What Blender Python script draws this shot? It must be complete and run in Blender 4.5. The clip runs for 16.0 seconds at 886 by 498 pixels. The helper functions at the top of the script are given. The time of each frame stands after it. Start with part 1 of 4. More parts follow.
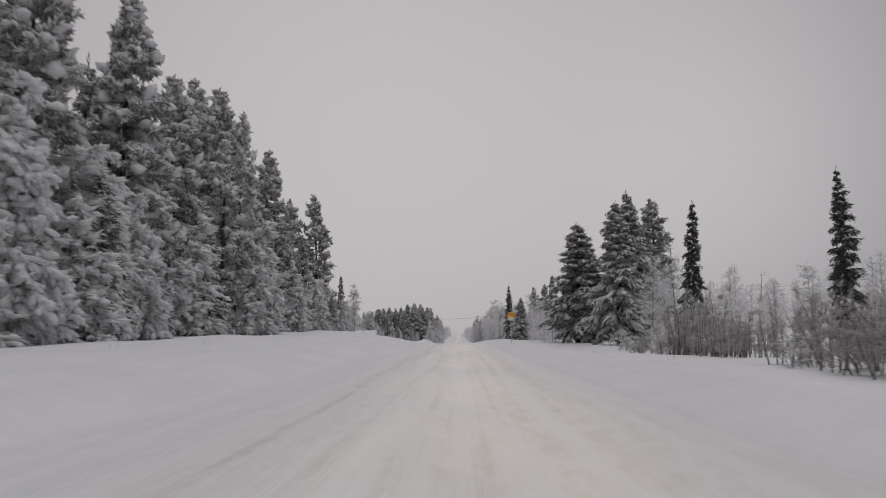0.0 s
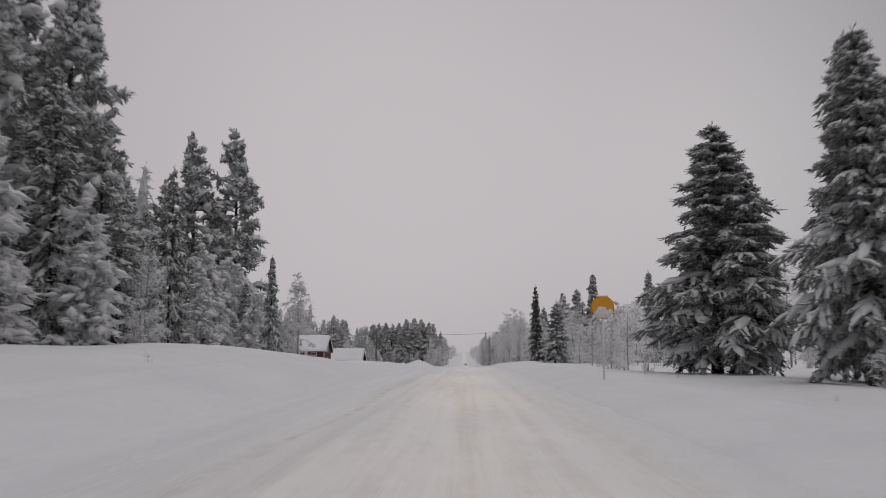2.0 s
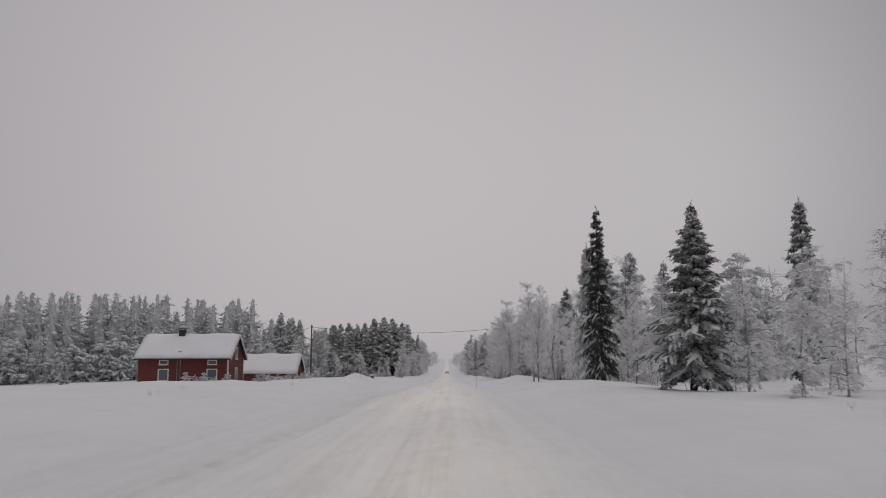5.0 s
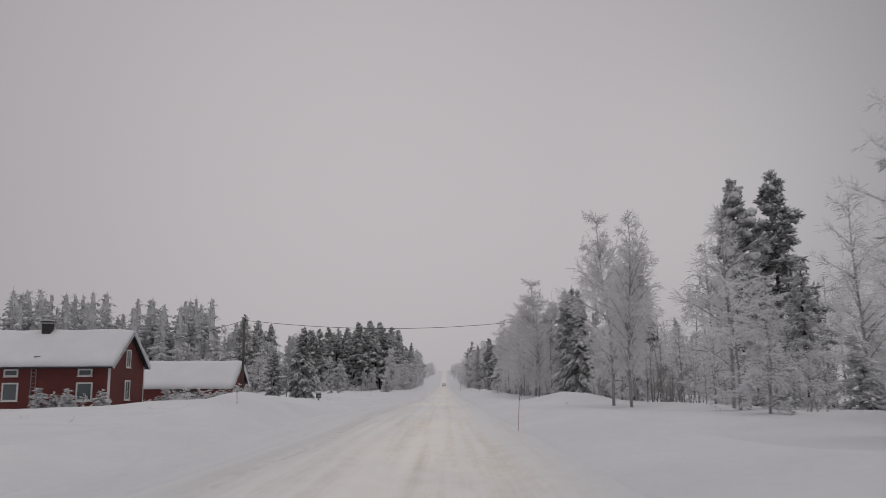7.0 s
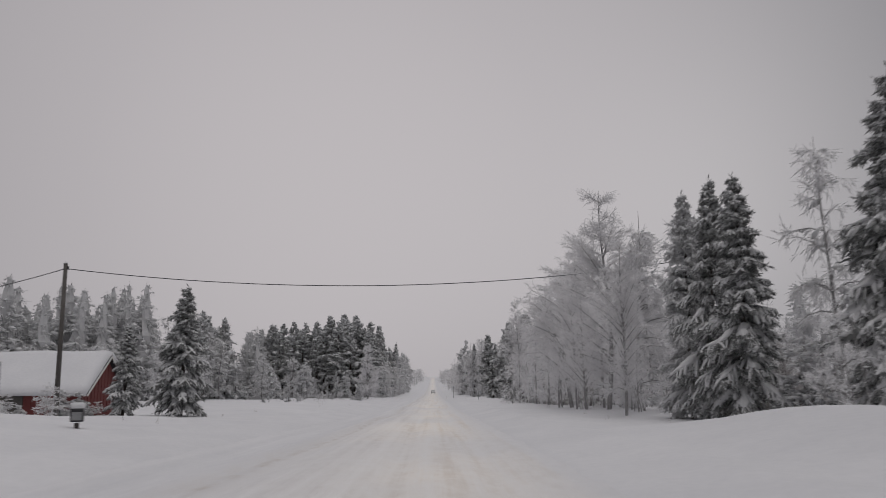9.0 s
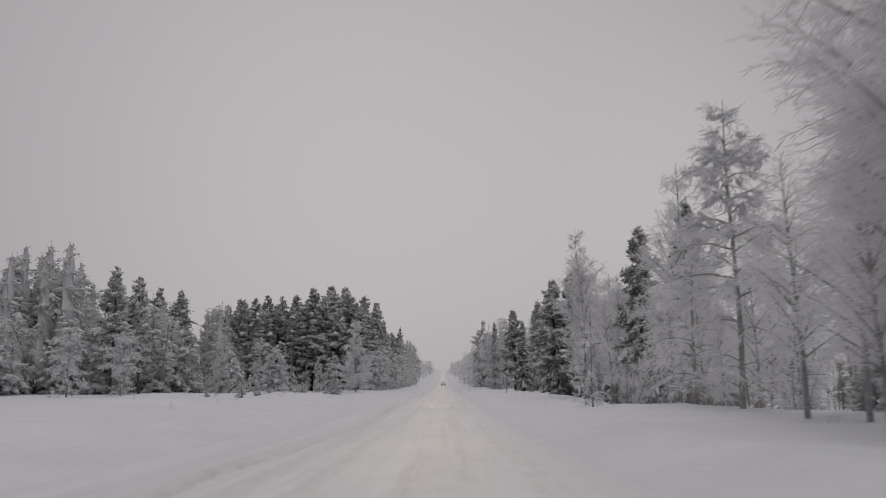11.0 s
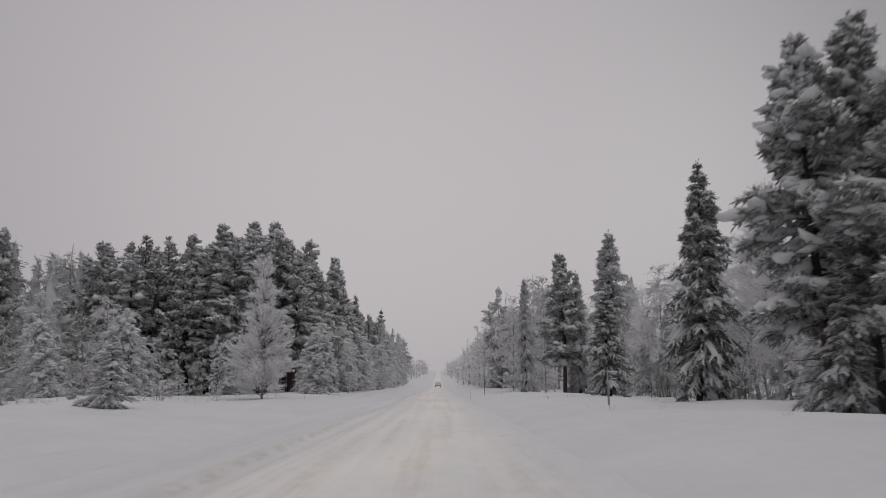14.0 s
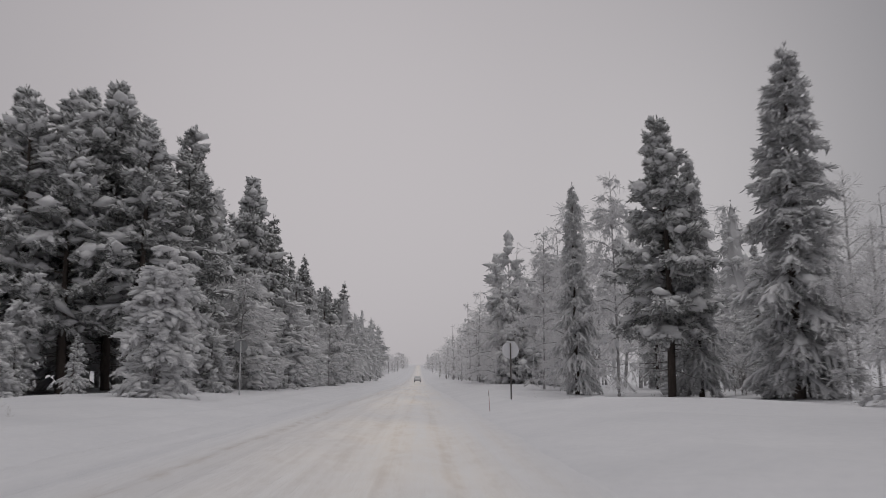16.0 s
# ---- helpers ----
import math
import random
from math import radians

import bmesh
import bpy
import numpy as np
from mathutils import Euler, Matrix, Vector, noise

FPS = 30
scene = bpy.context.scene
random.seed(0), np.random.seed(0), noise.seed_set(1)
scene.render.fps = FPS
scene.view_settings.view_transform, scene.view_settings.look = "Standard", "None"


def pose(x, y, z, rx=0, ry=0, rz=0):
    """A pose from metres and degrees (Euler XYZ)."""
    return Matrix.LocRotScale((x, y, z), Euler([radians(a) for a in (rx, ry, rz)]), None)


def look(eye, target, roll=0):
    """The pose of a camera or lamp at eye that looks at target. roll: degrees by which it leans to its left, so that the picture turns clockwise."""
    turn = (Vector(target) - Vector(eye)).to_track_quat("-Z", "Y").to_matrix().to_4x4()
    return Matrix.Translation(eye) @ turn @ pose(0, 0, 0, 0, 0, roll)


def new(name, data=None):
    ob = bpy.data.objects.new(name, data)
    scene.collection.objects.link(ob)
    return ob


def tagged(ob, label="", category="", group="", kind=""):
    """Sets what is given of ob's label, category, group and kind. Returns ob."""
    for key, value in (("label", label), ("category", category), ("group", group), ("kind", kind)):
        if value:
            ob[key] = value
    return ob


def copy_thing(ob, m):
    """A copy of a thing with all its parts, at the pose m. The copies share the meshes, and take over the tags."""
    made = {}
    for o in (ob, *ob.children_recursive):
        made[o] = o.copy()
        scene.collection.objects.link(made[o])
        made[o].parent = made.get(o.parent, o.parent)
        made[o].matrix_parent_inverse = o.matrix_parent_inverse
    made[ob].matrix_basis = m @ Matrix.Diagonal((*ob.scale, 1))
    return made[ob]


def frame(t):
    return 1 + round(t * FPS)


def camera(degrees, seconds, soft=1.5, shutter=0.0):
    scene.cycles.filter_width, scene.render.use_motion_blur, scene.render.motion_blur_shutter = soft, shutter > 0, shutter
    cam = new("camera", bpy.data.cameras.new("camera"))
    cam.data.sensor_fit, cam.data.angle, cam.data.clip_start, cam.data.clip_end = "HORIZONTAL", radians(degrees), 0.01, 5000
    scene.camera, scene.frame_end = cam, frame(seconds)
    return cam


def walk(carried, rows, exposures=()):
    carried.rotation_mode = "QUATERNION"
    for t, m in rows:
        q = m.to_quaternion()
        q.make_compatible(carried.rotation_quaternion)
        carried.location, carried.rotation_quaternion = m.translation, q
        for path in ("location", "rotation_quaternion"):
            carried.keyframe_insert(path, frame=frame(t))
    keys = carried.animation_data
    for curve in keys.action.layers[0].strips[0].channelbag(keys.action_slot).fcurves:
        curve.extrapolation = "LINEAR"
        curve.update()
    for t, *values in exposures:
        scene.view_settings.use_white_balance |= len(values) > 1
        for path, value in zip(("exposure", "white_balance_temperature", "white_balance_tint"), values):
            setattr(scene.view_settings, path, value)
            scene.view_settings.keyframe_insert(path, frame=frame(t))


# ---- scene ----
# ---------------------------------------------------------------- camera
cam = camera(55.4, 16.0, soft=0.85, shutter=0.25)
METRES, EYE, TILT, LEAN, TURN = 300.0, 1.35, 8.5, 0.0, 1.0
ROWS = [
    (0.0, 0.0, 0.0, 0.0, -0.01, -2.1, 0.34),
    (0.5, 0.0007, 0.034, -0.0049, -0.74, -1.74, 0.08),
    (1.0, 0.0014, 0.0682, -0.0096, -1.37, -1.41, -0.19),
    (1.5, 0.0019, 0.102, -0.0142, -0.16, -1.06, -0.04),
    (2.0, 0.0025, 0.1357, -0.0188, 0.43, -0.8, -0.01),
    (2.5, 0.0031, 0.1687, -0.0234, 0.14, -0.51, 0.02),
    (3.0, 0.0036, 0.2011, -0.028, -0.23, -0.33, 0.04),
    (5.5, 0.0087, 0.3492, -0.048, -1.13, -0.38, -0.03),
    (6.0, 0.0093, 0.3792, -0.0526, -1.71, 0.21, -0.1),
    (6.5, 0.0099, 0.4094, -0.0572, -1.76, 0.39, 0.02),
    (7.0, 0.0103, 0.4404, -0.0617, -0.93, 0.43, 0.21),
    (7.5, 0.0105, 0.4683, -0.0663, -1.36, 0.65, 0.17),
    (8.0, 0.0109, 0.4984, -0.0711, -1.11, 0.67, 0.09),
    (8.5, 0.0115, 0.5285, -0.0757, -1.15, 0.78, 0.17),
    (9.0, 0.012, 0.5584, -0.0804, -1.68, 0.92, 0.05),
    (9.5, 0.0125, 0.5885, -0.0852, -1.69, 0.78, 0.08),
    (12.0, 0.0157, 0.7411, -0.1097, -0.64, 0.45, 0.18),
    (12.5, 0.0161, 0.7719, -0.1145, -0.78, 0.64, 0.24),
    (13.0, 0.0166, 0.8026, -0.1192, -1.0, 0.82, 0.18),
    (13.5, 0.0169, 0.8333, -0.124, -1.34, 0.9, 0.1),
    (14.0, 0.0177, 0.8644, -0.1288, -1.32, 0.58, 0.11),
    (14.5, 0.0186, 0.8953, -0.1334, -1.67, -0.44, 0.18),
    (15.0, 0.0193, 0.9264, -0.1382, -1.92, -0.39, 0.21),
    (15.5, 0.0198, 0.9577, -0.1431, -2.42, -0.03, 0.1),
    (16.0, 0.0206, 0.9887, -0.1477, -2.61, 0.23, -0.23),
]
walk(cam, [(t, pose(0, 0, EYE, TILT, LEAN, TURN) @ pose(METRES * x, METRES * y, METRES * z, 90 + pitch, roll, yaw)) for t, x, y, z, yaw, pitch, roll in ROWS],
     exposures=((0.0, 0.08), (3.0, 0.07), (5.5, 0.0), (16.0, 0.0)))

# ---------------------------------------------------------------- world and light
world = bpy.data.worlds.new("overcast_sky")
scene.world = world
world.use_nodes = True
wn, wl = world.node_tree.nodes, world.node_tree.links
wn.clear()
w_out = wn.new("ShaderNodeOutputWorld")
w_bg = wn.new("ShaderNodeBackground")
w_sky = wn.new("ShaderNodeTexSky")
w_sky.sky_type = "NISHITA"
w_sky.sun_disc = False
w_sky.sun_elevation, w_sky.sun_rotation = radians(14), radians(20)
w_sky.air_density, w_sky.dust_density = 1.0, 6.0
w_grey = wn.new("ShaderNodeHueSaturation")
w_grey.inputs["Saturation"].default_value = 0.05
w_grey.inputs["Value"].default_value = 0.05
# even cloud, a little lighter ahead: lens vignetting put into the sky colour
w_dir = wn.new("ShaderNodeTexCoord")
w_dot = wn.new("ShaderNodeVectorMath")
w_dot.operation = "DOT_PRODUCT"
w_dot.inputs[1].default_value = Vector((-0.13, 1.0, 0.25)).normalized()
w_ramp = wn.new("ShaderNodeValToRGB")
w_ramp.color_ramp.elements.new(0.965)
for w_stop, w_at, w_colour in zip(w_ramp.color_ramp.elements, (0.80, 0.965, 1.0), ((0.262, 0.254, 0.270, 1), (0.442, 0.418, 0.434, 1), (0.498, 0.470, 0.485, 1))):
    w_stop.position, w_stop.color = w_at, w_colour
w_mix = wn.new("ShaderNodeMix")
w_mix.data_type = "RGBA"
w_mix.inputs[0].default_value = 0.02
wl.new(w_sky.outputs[0], w_grey.inputs["Color"])
wl.new(w_dir.outputs["Generated"], w_dot.inputs[0])
wl.new(w_dot.outputs["Value"], w_ramp.inputs[0])
wl.new(w_ramp.outputs[0], w_mix.inputs[6])
wl.new(w_grey.outputs[0], w_mix.inputs[7])
wl.new(w_mix.outputs[2], w_bg.inputs["Color"])
w_bg.inputs["Strength"].default_value = 1.0
wl.new(w_bg.outputs[0], w_out.inputs[0])

sun = new("sun", bpy.data.lights.new("sun", "SUN"))
sun.data.energy, sun.data.angle, sun.data.color = 0.88, radians(70), (1.0, 0.97, 0.95)
sun.matrix_world = look((0, 0, 100), (-10, 14, 0))


# ---------------------------------------------------------------- materials
def mat(name, rough=0.7, metal=0.0):
    m = bpy.data.materials.new(name)
    m.use_nodes = True
    b = m.node_tree.nodes["Principled BSDF"]
    b.inputs["Roughness"].default_value = rough
    b.inputs["Metallic"].default_value = metal
    return m, m.node_tree.nodes, m.node_tree.links, b


def ramp_node(n, stops):
    r = n.new("ShaderNodeValToRGB")
    while len(r.color_ramp.elements) < len(stops):
        r.color_ramp.elements.new(0.5)
    for e, (p, c) in zip(r.color_ramp.elements, stops):
        e.position, e.color = p, (*c, 1)
    return r


def mapped_noise(n, l, scale, stretch=(1, 1, 1), detail=4, rough=0.55):
    tc = n.new("ShaderNodeTexCoord")
    mp = n.new("ShaderNodeMapping")
    mp.inputs["Scale"].default_value = stretch
    t = n.new("ShaderNodeTexNoise")
    t.inputs["Scale"].default_value, t.inputs["Detail"].default_value, t.inputs["Roughness"].default_value = scale, detail, rough
    l.new(tc.outputs["Object"], mp.inputs[0])
    l.new(mp.outputs[0], t.inputs["Vector"])
    return t


def noisy(name, dark, light, scale=2.0, fine=30.0, bump=0.2, rough=0.75, metal=0.0, stretch=(1, 1, 1), per_object=0.0, dist=0.02):
    """Two scales of noise between two base colours, with a fine relief."""
    m, n, l, b = mat(name, rough, metal)
    big = mapped_noise(n, l, scale, stretch)
    small = mapped_noise(n, l, fine, stretch, 6, 0.65)
    mix = n.new("ShaderNodeMath")
    mix.operation = "MULTIPLY_ADD"
    mix.inputs[1].default_value = 0.45
    half = n.new("ShaderNodeMath")
    half.operation = "MULTIPLY"
    half.inputs[1].default_value = 0.55
    l.new(big.outputs["Fac"], half.inputs[0])
    l.new(small.outputs["Fac"], mix.inputs[0])
    l.new(half.outputs[0], mix.inputs[2])
    fac = mix.outputs[0]
    if per_object:
        info = n.new("ShaderNodeObjectInfo")
        add = n.new("ShaderNodeMath")
        add.operation = "MULTIPLY_ADD"
        add.inputs[1].default_value = per_object
        l.new(info.outputs["Random"], add.inputs[0])
        l.new(fac, add.inputs[2])
        fac = add.outputs[0]
    r = ramp_node(n, [(0.3, dark), (0.7 + per_object, light)])
    l.new(fac, r.inputs[0])
    l.new(r.outputs[0], b.inputs["Base Color"])
    if bump:
        bp = n.new("ShaderNodeBump")
        bp.inputs["Strength"].default_value, bp.inputs["Distance"].default_value = bump, dist
        l.new(small.outputs["Fac"], bp.inputs["Height"])
        l.new(bp.outputs[0], b.inputs["Normal"])
    return m


SNOW = noisy("snow", (0.63, 0.635, 0.66), (0.745, 0.745, 0.765), 0.35, 6.0, 0.35, 0.65, dist=0.05)
TREE_SNOW = noisy("clinging_snow", (0.80, 0.80, 0.81), (0.92, 0.92, 0.925), 1.5, 14.0, 0.4, 0.7, dist=0.05)
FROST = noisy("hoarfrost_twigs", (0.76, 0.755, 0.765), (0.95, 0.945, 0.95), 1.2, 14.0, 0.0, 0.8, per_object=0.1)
# needle tones are raised above their own dark green to carry some haze
NEEDLE = noisy("spruce_needles", (0.125, 0.129, 0.125), (0.29, 0.295, 0.287), 0.6, 12.0, 0.0, 0.7, per_object=0.15)
DARK_NEEDLE = noisy("dark_spruce_needles", (0.036, 0.041, 0.038), (0.10, 0.107, 0.098), 0.6, 12.0, 0.0, 0.7, per_object=0.15)
STAND_NEEDLE = noisy("shaded_pine_needles", (0.19, 0.193, 0.19), (0.40, 0.405, 0.398), 0.6, 12.0, 0.0, 0.7, per_object=0.15)
LOADED_NEEDLE = noisy("snowed_pine_needles", (0.20, 0.203, 0.20), (0.42, 0.424, 0.418), 0.6, 12.0, 0.0, 0.75, per_object=0.15)
PINE_NEEDLE = noisy("pine_needles", (0.15, 0.154, 0.151), (0.33, 0.335, 0.328), 0.6, 12.0, 0.0, 0.7, per_object=0.15)


def let_light_through(m, share):
    """Frost and thin snow scatter light through as well as back."""
    n, l = m.node_tree.nodes, m.node_tree.links
    b, out = n["Principled BSDF"], n["Material Output"]
    tr = n.new("ShaderNodeBsdfTranslucent")
    mix = n.new("ShaderNodeMixShader")
    mix.inputs[0].default_value = share
    l.new(b.inputs["Base Color"].links[0].from_socket, tr.inputs["Color"])
    l.new(b.outputs[0], mix.inputs[1])
    l.new(tr.outputs[0], mix.inputs[2])
    l.new(mix.outputs[0], out.inputs["Surface"])


let_light_through(FROST, 0.45)
let_light_through(TREE_SNOW, 0.3)
# rime on the pale spruces; on far conifers it stands in for haze
RIME_AND_HAZE_NEEDLE = noisy("rimed_needles", (0.46, 0.46, 0.465), (0.72, 0.72, 0.725), 0.6, 12.0, 0.0, 0.8, per_object=0.15)
BARK = noisy("conifer_bark", (0.035, 0.028, 0.025), (0.12, 0.095, 0.08), 3.0, 22.0, 0.6, 0.9, stretch=(1, 1, 0.25))
BIRCH_BARK = noisy("birch_bark", (0.16, 0.155, 0.155), (0.50, 0.49, 0.49), 2.0, 9.0, 0.4, 0.8, stretch=(0.6, 0.6, 2.0))
THICKET_BARK = noisy("willow_bark", (0.10, 0.09, 0.085), (0.26, 0.24, 0.23), 2.0, 9.0, 0.3, 0.85)
THIN_FROST = noisy("thinly_frosted_twigs", (0.34, 0.325, 0.32), (0.60, 0.585, 0.58), 1.2, 14.0, 0.0, 0.8, per_object=0.2)
RED = noisy("red_paint", (0.115, 0.026, 0.024), (0.18, 0.042, 0.038), 0.7, 14.0, 0.25, 0.75, stretch=(1, 1, 0.3), dist=0.01)
WHITE_PAINT = noisy("white_paint", (0.60, 0.59, 0.57), (0.78, 0.77, 0.75), 2.0, 25.0, 0.15, 0.6)
BRICK_DARK = noisy("sooty_chimney", (0.02, 0.02, 0.022), (0.06, 0.058, 0.058), 4.0, 30.0, 0.4, 0.85)
GREY_WOOD = noisy("weathered_wood", (0.05, 0.045, 0.042), (0.14, 0.13, 0.12), 2.0, 18.0, 0.4, 0.85, stretch=(1, 1, 0.2))
STEEL = noisy("galvanised_steel", (0.24, 0.245, 0.25), (0.36, 0.365, 0.37), 4.0, 40.0, 0.05, 0.45, 0.7)
FROSTED_STEEL = noisy("frosted_steel", (0.34, 0.345, 0.35), (0.62, 0.62, 0.63), 3.0, 18.0, 0.2, 0.7)
DARK_METAL = noisy("dark_metal", (0.02, 0.02, 0.022), (0.05, 0.05, 0.055), 4.0, 30.0, 0.1, 0.5, 0.3)
ORANGE = noisy("yellow_orange_sign_face", (0.66, 0.28, 0.008), (0.80, 0.36, 0.014), 5.0, 30.0, 0.05, 0.5)
RED_SIGN = noisy("dulled_sign_border", (0.50, 0.19, 0.008), (0.62, 0.25, 0.010), 5.0, 30.0, 0.05, 0.5)
FADED_RED = noisy("faded_red_stick", (0.30, 0.12, 0.11), (0.46, 0.24, 0.22), 4.0, 30.0, 0.1, 0.7)
BLUE = noisy("blue_sign_plate", (0.05, 0.075, 0.10), (0.09, 0.115, 0.14), 5.0, 30.0, 0.05, 0.5)
# car paint raised towards white, with distance haze put into its colour
CAR_PAINT = noisy("grey_car_paint", (0.70, 0.70, 0.705), (0.80, 0.80, 0.805), 3.0, 40.0, 0.05, 0.6)
TAIL = noisy("tail_light_red", (0.16, 0.012, 0.01), (0.24, 0.02, 0.016), 5.0, 30.0, 0.0, 0.3)
RUBBER = noisy("tyre_rubber", (0.02, 0.02, 0.02), (0.04, 0.04, 0.04), 6.0, 40.0, 0.2, 0.8)
GRASS = noisy("dry_grass", (0.10, 0.085, 0.06), (0.24, 0.21, 0.16), 2.0, 20.0, 0.0, 0.85)
GLASS, gn, gl, gb = mat("window_glass", 0.08)
gb.inputs["Base Color"].default_value = (0.10, 0.12, 0.125, 1)
gb.inputs["Specular IOR Level"].default_value = 0.6


def road_material():
    """Packed snow, headlight glow painted along the driven lane, with long streaks where the wheels run."""
    m, n, l, b = mat("packed_road_snow", 0.55)
    streak = mapped_noise(n, l, 1.0, (2.6, 0.045, 1), 5, 0.6)
    grit = mapped_noise(n, l, 3.5, (1, 0.35, 1), 8, 0.7)
    mix = n.new("ShaderNodeMath")
    mix.operation = "MULTIPLY_ADD"
    mix.inputs[1].default_value = 0.4
    half = n.new("ShaderNodeMath")
    half.operation = "MULTIPLY"
    half.inputs[1].default_value = 0.6
    l.new(streak.outputs["Fac"], half.inputs[0])
    l.new(grit.outputs["Fac"], mix.inputs[0])
    l.new(half.outputs[0], mix.inputs[2])
    headlight_glow = ramp_node(n, [(0.34, (0.76, 0.675, 0.58)), (0.5, (0.925, 0.875, 0.81)), (0.66, (0.945, 0.925, 0.89))])
    l.new(mix.outputs[0], headlight_glow.inputs[0])
    clean = ramp_node(n, [(0.32, (0.63, 0.635, 0.66)), (0.68, (0.745, 0.745, 0.765))])
    l.new(mix.outputs[0], clean.inputs[0])
    # the lane's headlight glow, put into the colour: its borders wander
    tc = n.new("ShaderNodeTexCoord")
    sep = n.new("ShaderNodeSeparateXYZ")
    l.new(tc.outputs["Object"], sep.inputs[0])
    wander = n.new("ShaderNodeMath")
    wander.operation = "MULTIPLY_ADD"
    wander.inputs[1].default_value = 1.6
    l.new(streak.outputs["Fac"], wander.inputs[0])
    l.new(sep.outputs["X"], wander.inputs[2])
    lane = n.new("ShaderNodeValToRGB")
    scale = n.new("ShaderNodeMapRange")
    scale.inputs[1].default_value, scale.inputs[2].default_value = -5.0, 5.0
    l.new(wander.outputs[0], scale.inputs[0])
    stops = [(0.27, 0.0), (0.48, 0.65), (0.62, 1.0), (0.75, 0.6), (0.86, 0.0)]
    while len(lane.color_ramp.elements) < len(stops):
        lane.color_ramp.elements.new(0.5)
    for e, (q, c) in zip(lane.color_ramp.elements, stops):
        e.position, e.color = q, (c, c, c, 1)
    l.new(scale.outputs[0], lane.inputs[0])
    patch = mapped_noise(n, l, 0.35, (0.6, 0.22, 1), 3, 0.6)
    patch_ramp = ramp_node(n, [(0.36, (0.45, 0.45, 0.45)), (0.62, (1.0, 1.0, 1.0))])
    l.new(patch.outputs["Fac"], patch_ramp.inputs[0])
    amount = n.new("ShaderNodeMath")
    amount.operation = "MULTIPLY"
    l.new(lane.outputs[0], amount.inputs[0])
    l.new(patch_ramp.outputs[0], amount.inputs[1])
    both = n.new("ShaderNodeMix")
    both.data_type = "RGBA"
    l.new(amount.outputs[0], both.inputs[0])
    l.new(clean.outputs[0], both.inputs[6])
    l.new(headlight_glow.outputs[0], both.inputs[7])
    # scraped edge left of the lane, its shade painted as a thin broken line
    drift = mapped_noise(n, l, 0.12, (0.3, 0.3, 1), 3, 0.5)
    bend = n.new("ShaderNodeMath")
    bend.operation = "MULTIPLY_ADD"
    bend.inputs[1].default_value = 1.6
    l.new(drift.outputs["Fac"], bend.inputs[0])
    l.new(sep.outputs["X"], bend.inputs[2])
    near = n.new("ShaderNodeMapRange")
    near.inputs[1].default_value, near.inputs[2].default_value = -2.0, -1.0
    l.new(bend.outputs[0], near.inputs[0])
    line = ramp_node(n, [(0.0, (0, 0, 0)), (0.36, (0.5, 0.5, 0.5)), (0.5, (1, 1, 1)), (0.60, (0.35, 0.35, 0.35)), (0.95, (0, 0, 0))])
    l.new(near.outputs[0], line.inputs[0])
    broken = ramp_node(n, [(0.42, (0.1, 0.1, 0.1)), (0.6, (0.75, 0.75, 0.75))])
    l.new(grit.outputs["Fac"], broken.inputs[0])
    much = n.new("ShaderNodeMath")
    much.operation = "MULTIPLY"
    l.new(line.outputs[0], much.inputs[0])
    l.new(broken.outputs[0], much.inputs[1])
    ridge_shade = n.new("ShaderNodeMix")
    ridge_shade.data_type = "RGBA"
    ridge_shade.inputs[7].default_value = (0.52, 0.48, 0.45, 1)
    l.new(much.outputs[0], ridge_shade.inputs[0])
    l.new(both.outputs[2], ridge_shade.inputs[6])
    l.new(ridge_shade.outputs[2], b.inputs["Base Color"])
    bp = n.new("ShaderNodeBump")
    bp.inputs["Strength"].default_value, bp.inputs["Distance"].default_value = 0.9, 0.10
    l.new(mix.outputs[0], bp.inputs["Height"])
    l.new(bp.outputs[0], b.inputs["Normal"])
    return m


ROAD = road_material()


# ---------------------------------------------------------------- mesh tools
class Mesher:
    """Collects vertices and faces from arrays; one mesh at the end."""

    def __init__(self):
        self.v, self.f, self.count = [], [], 0

    def add(self, verts, faces):
        self.v.append(np.asarray(verts, dtype=np.float32).reshape(-1, 3))
        self.f.append(np.asarray(faces, dtype=np.int64) + self.count)
        self.count += len(self.v[-1])

    def mesh(self, name, material, smooth=True):
        me = bpy.data.meshes.new(name)
        v = np.concatenate(self.v)
        me.vertices.add(len(v))
        me.vertices.foreach_set("co", v.ravel())
        loops = np.concatenate([f.ravel() for f in self.f])
        sizes = np.concatenate([np.full(len(f), f.shape[1]) for f in self.f])
        me.loops.add(len(loops))
        me.loops.foreach_set("vertex_index", loops.astype(np.int32))
        me.polygons.add(len(sizes))
        me.polygons.foreach_set("loop_start", (np.cumsum(sizes) - sizes).astype(np.int32))
        me.polygons.foreach_set("use_smooth", np.full(len(sizes), smooth))
        me.materials.append(material)
        me.update(calc_edges=True)
        me.validate()
        return me


def unit(a):
    return a / np.maximum(np.linalg.norm(a, axis=-1, keepdims=True), 1e-9)


def blades(ms, p, d, up, length, width, fold=0.3):
    """Folded leaf-shaped blades: base p, direction d, upper side up."""
    d = unit(d)
    s = unit(np.cross(d, up))
    u = np.cross(s, d)
    length, width = length[:, None], width[:, None]
    mid = p + d * length * 0.5
    q = np.stack([p, mid + s * width * 0.5 - u * width * fold, p + d * length, mid - s * width * 0.5 - u * width * fold], 1)
    ms.add(q, np.arange(len(p) * 4).reshape(-1, 4))


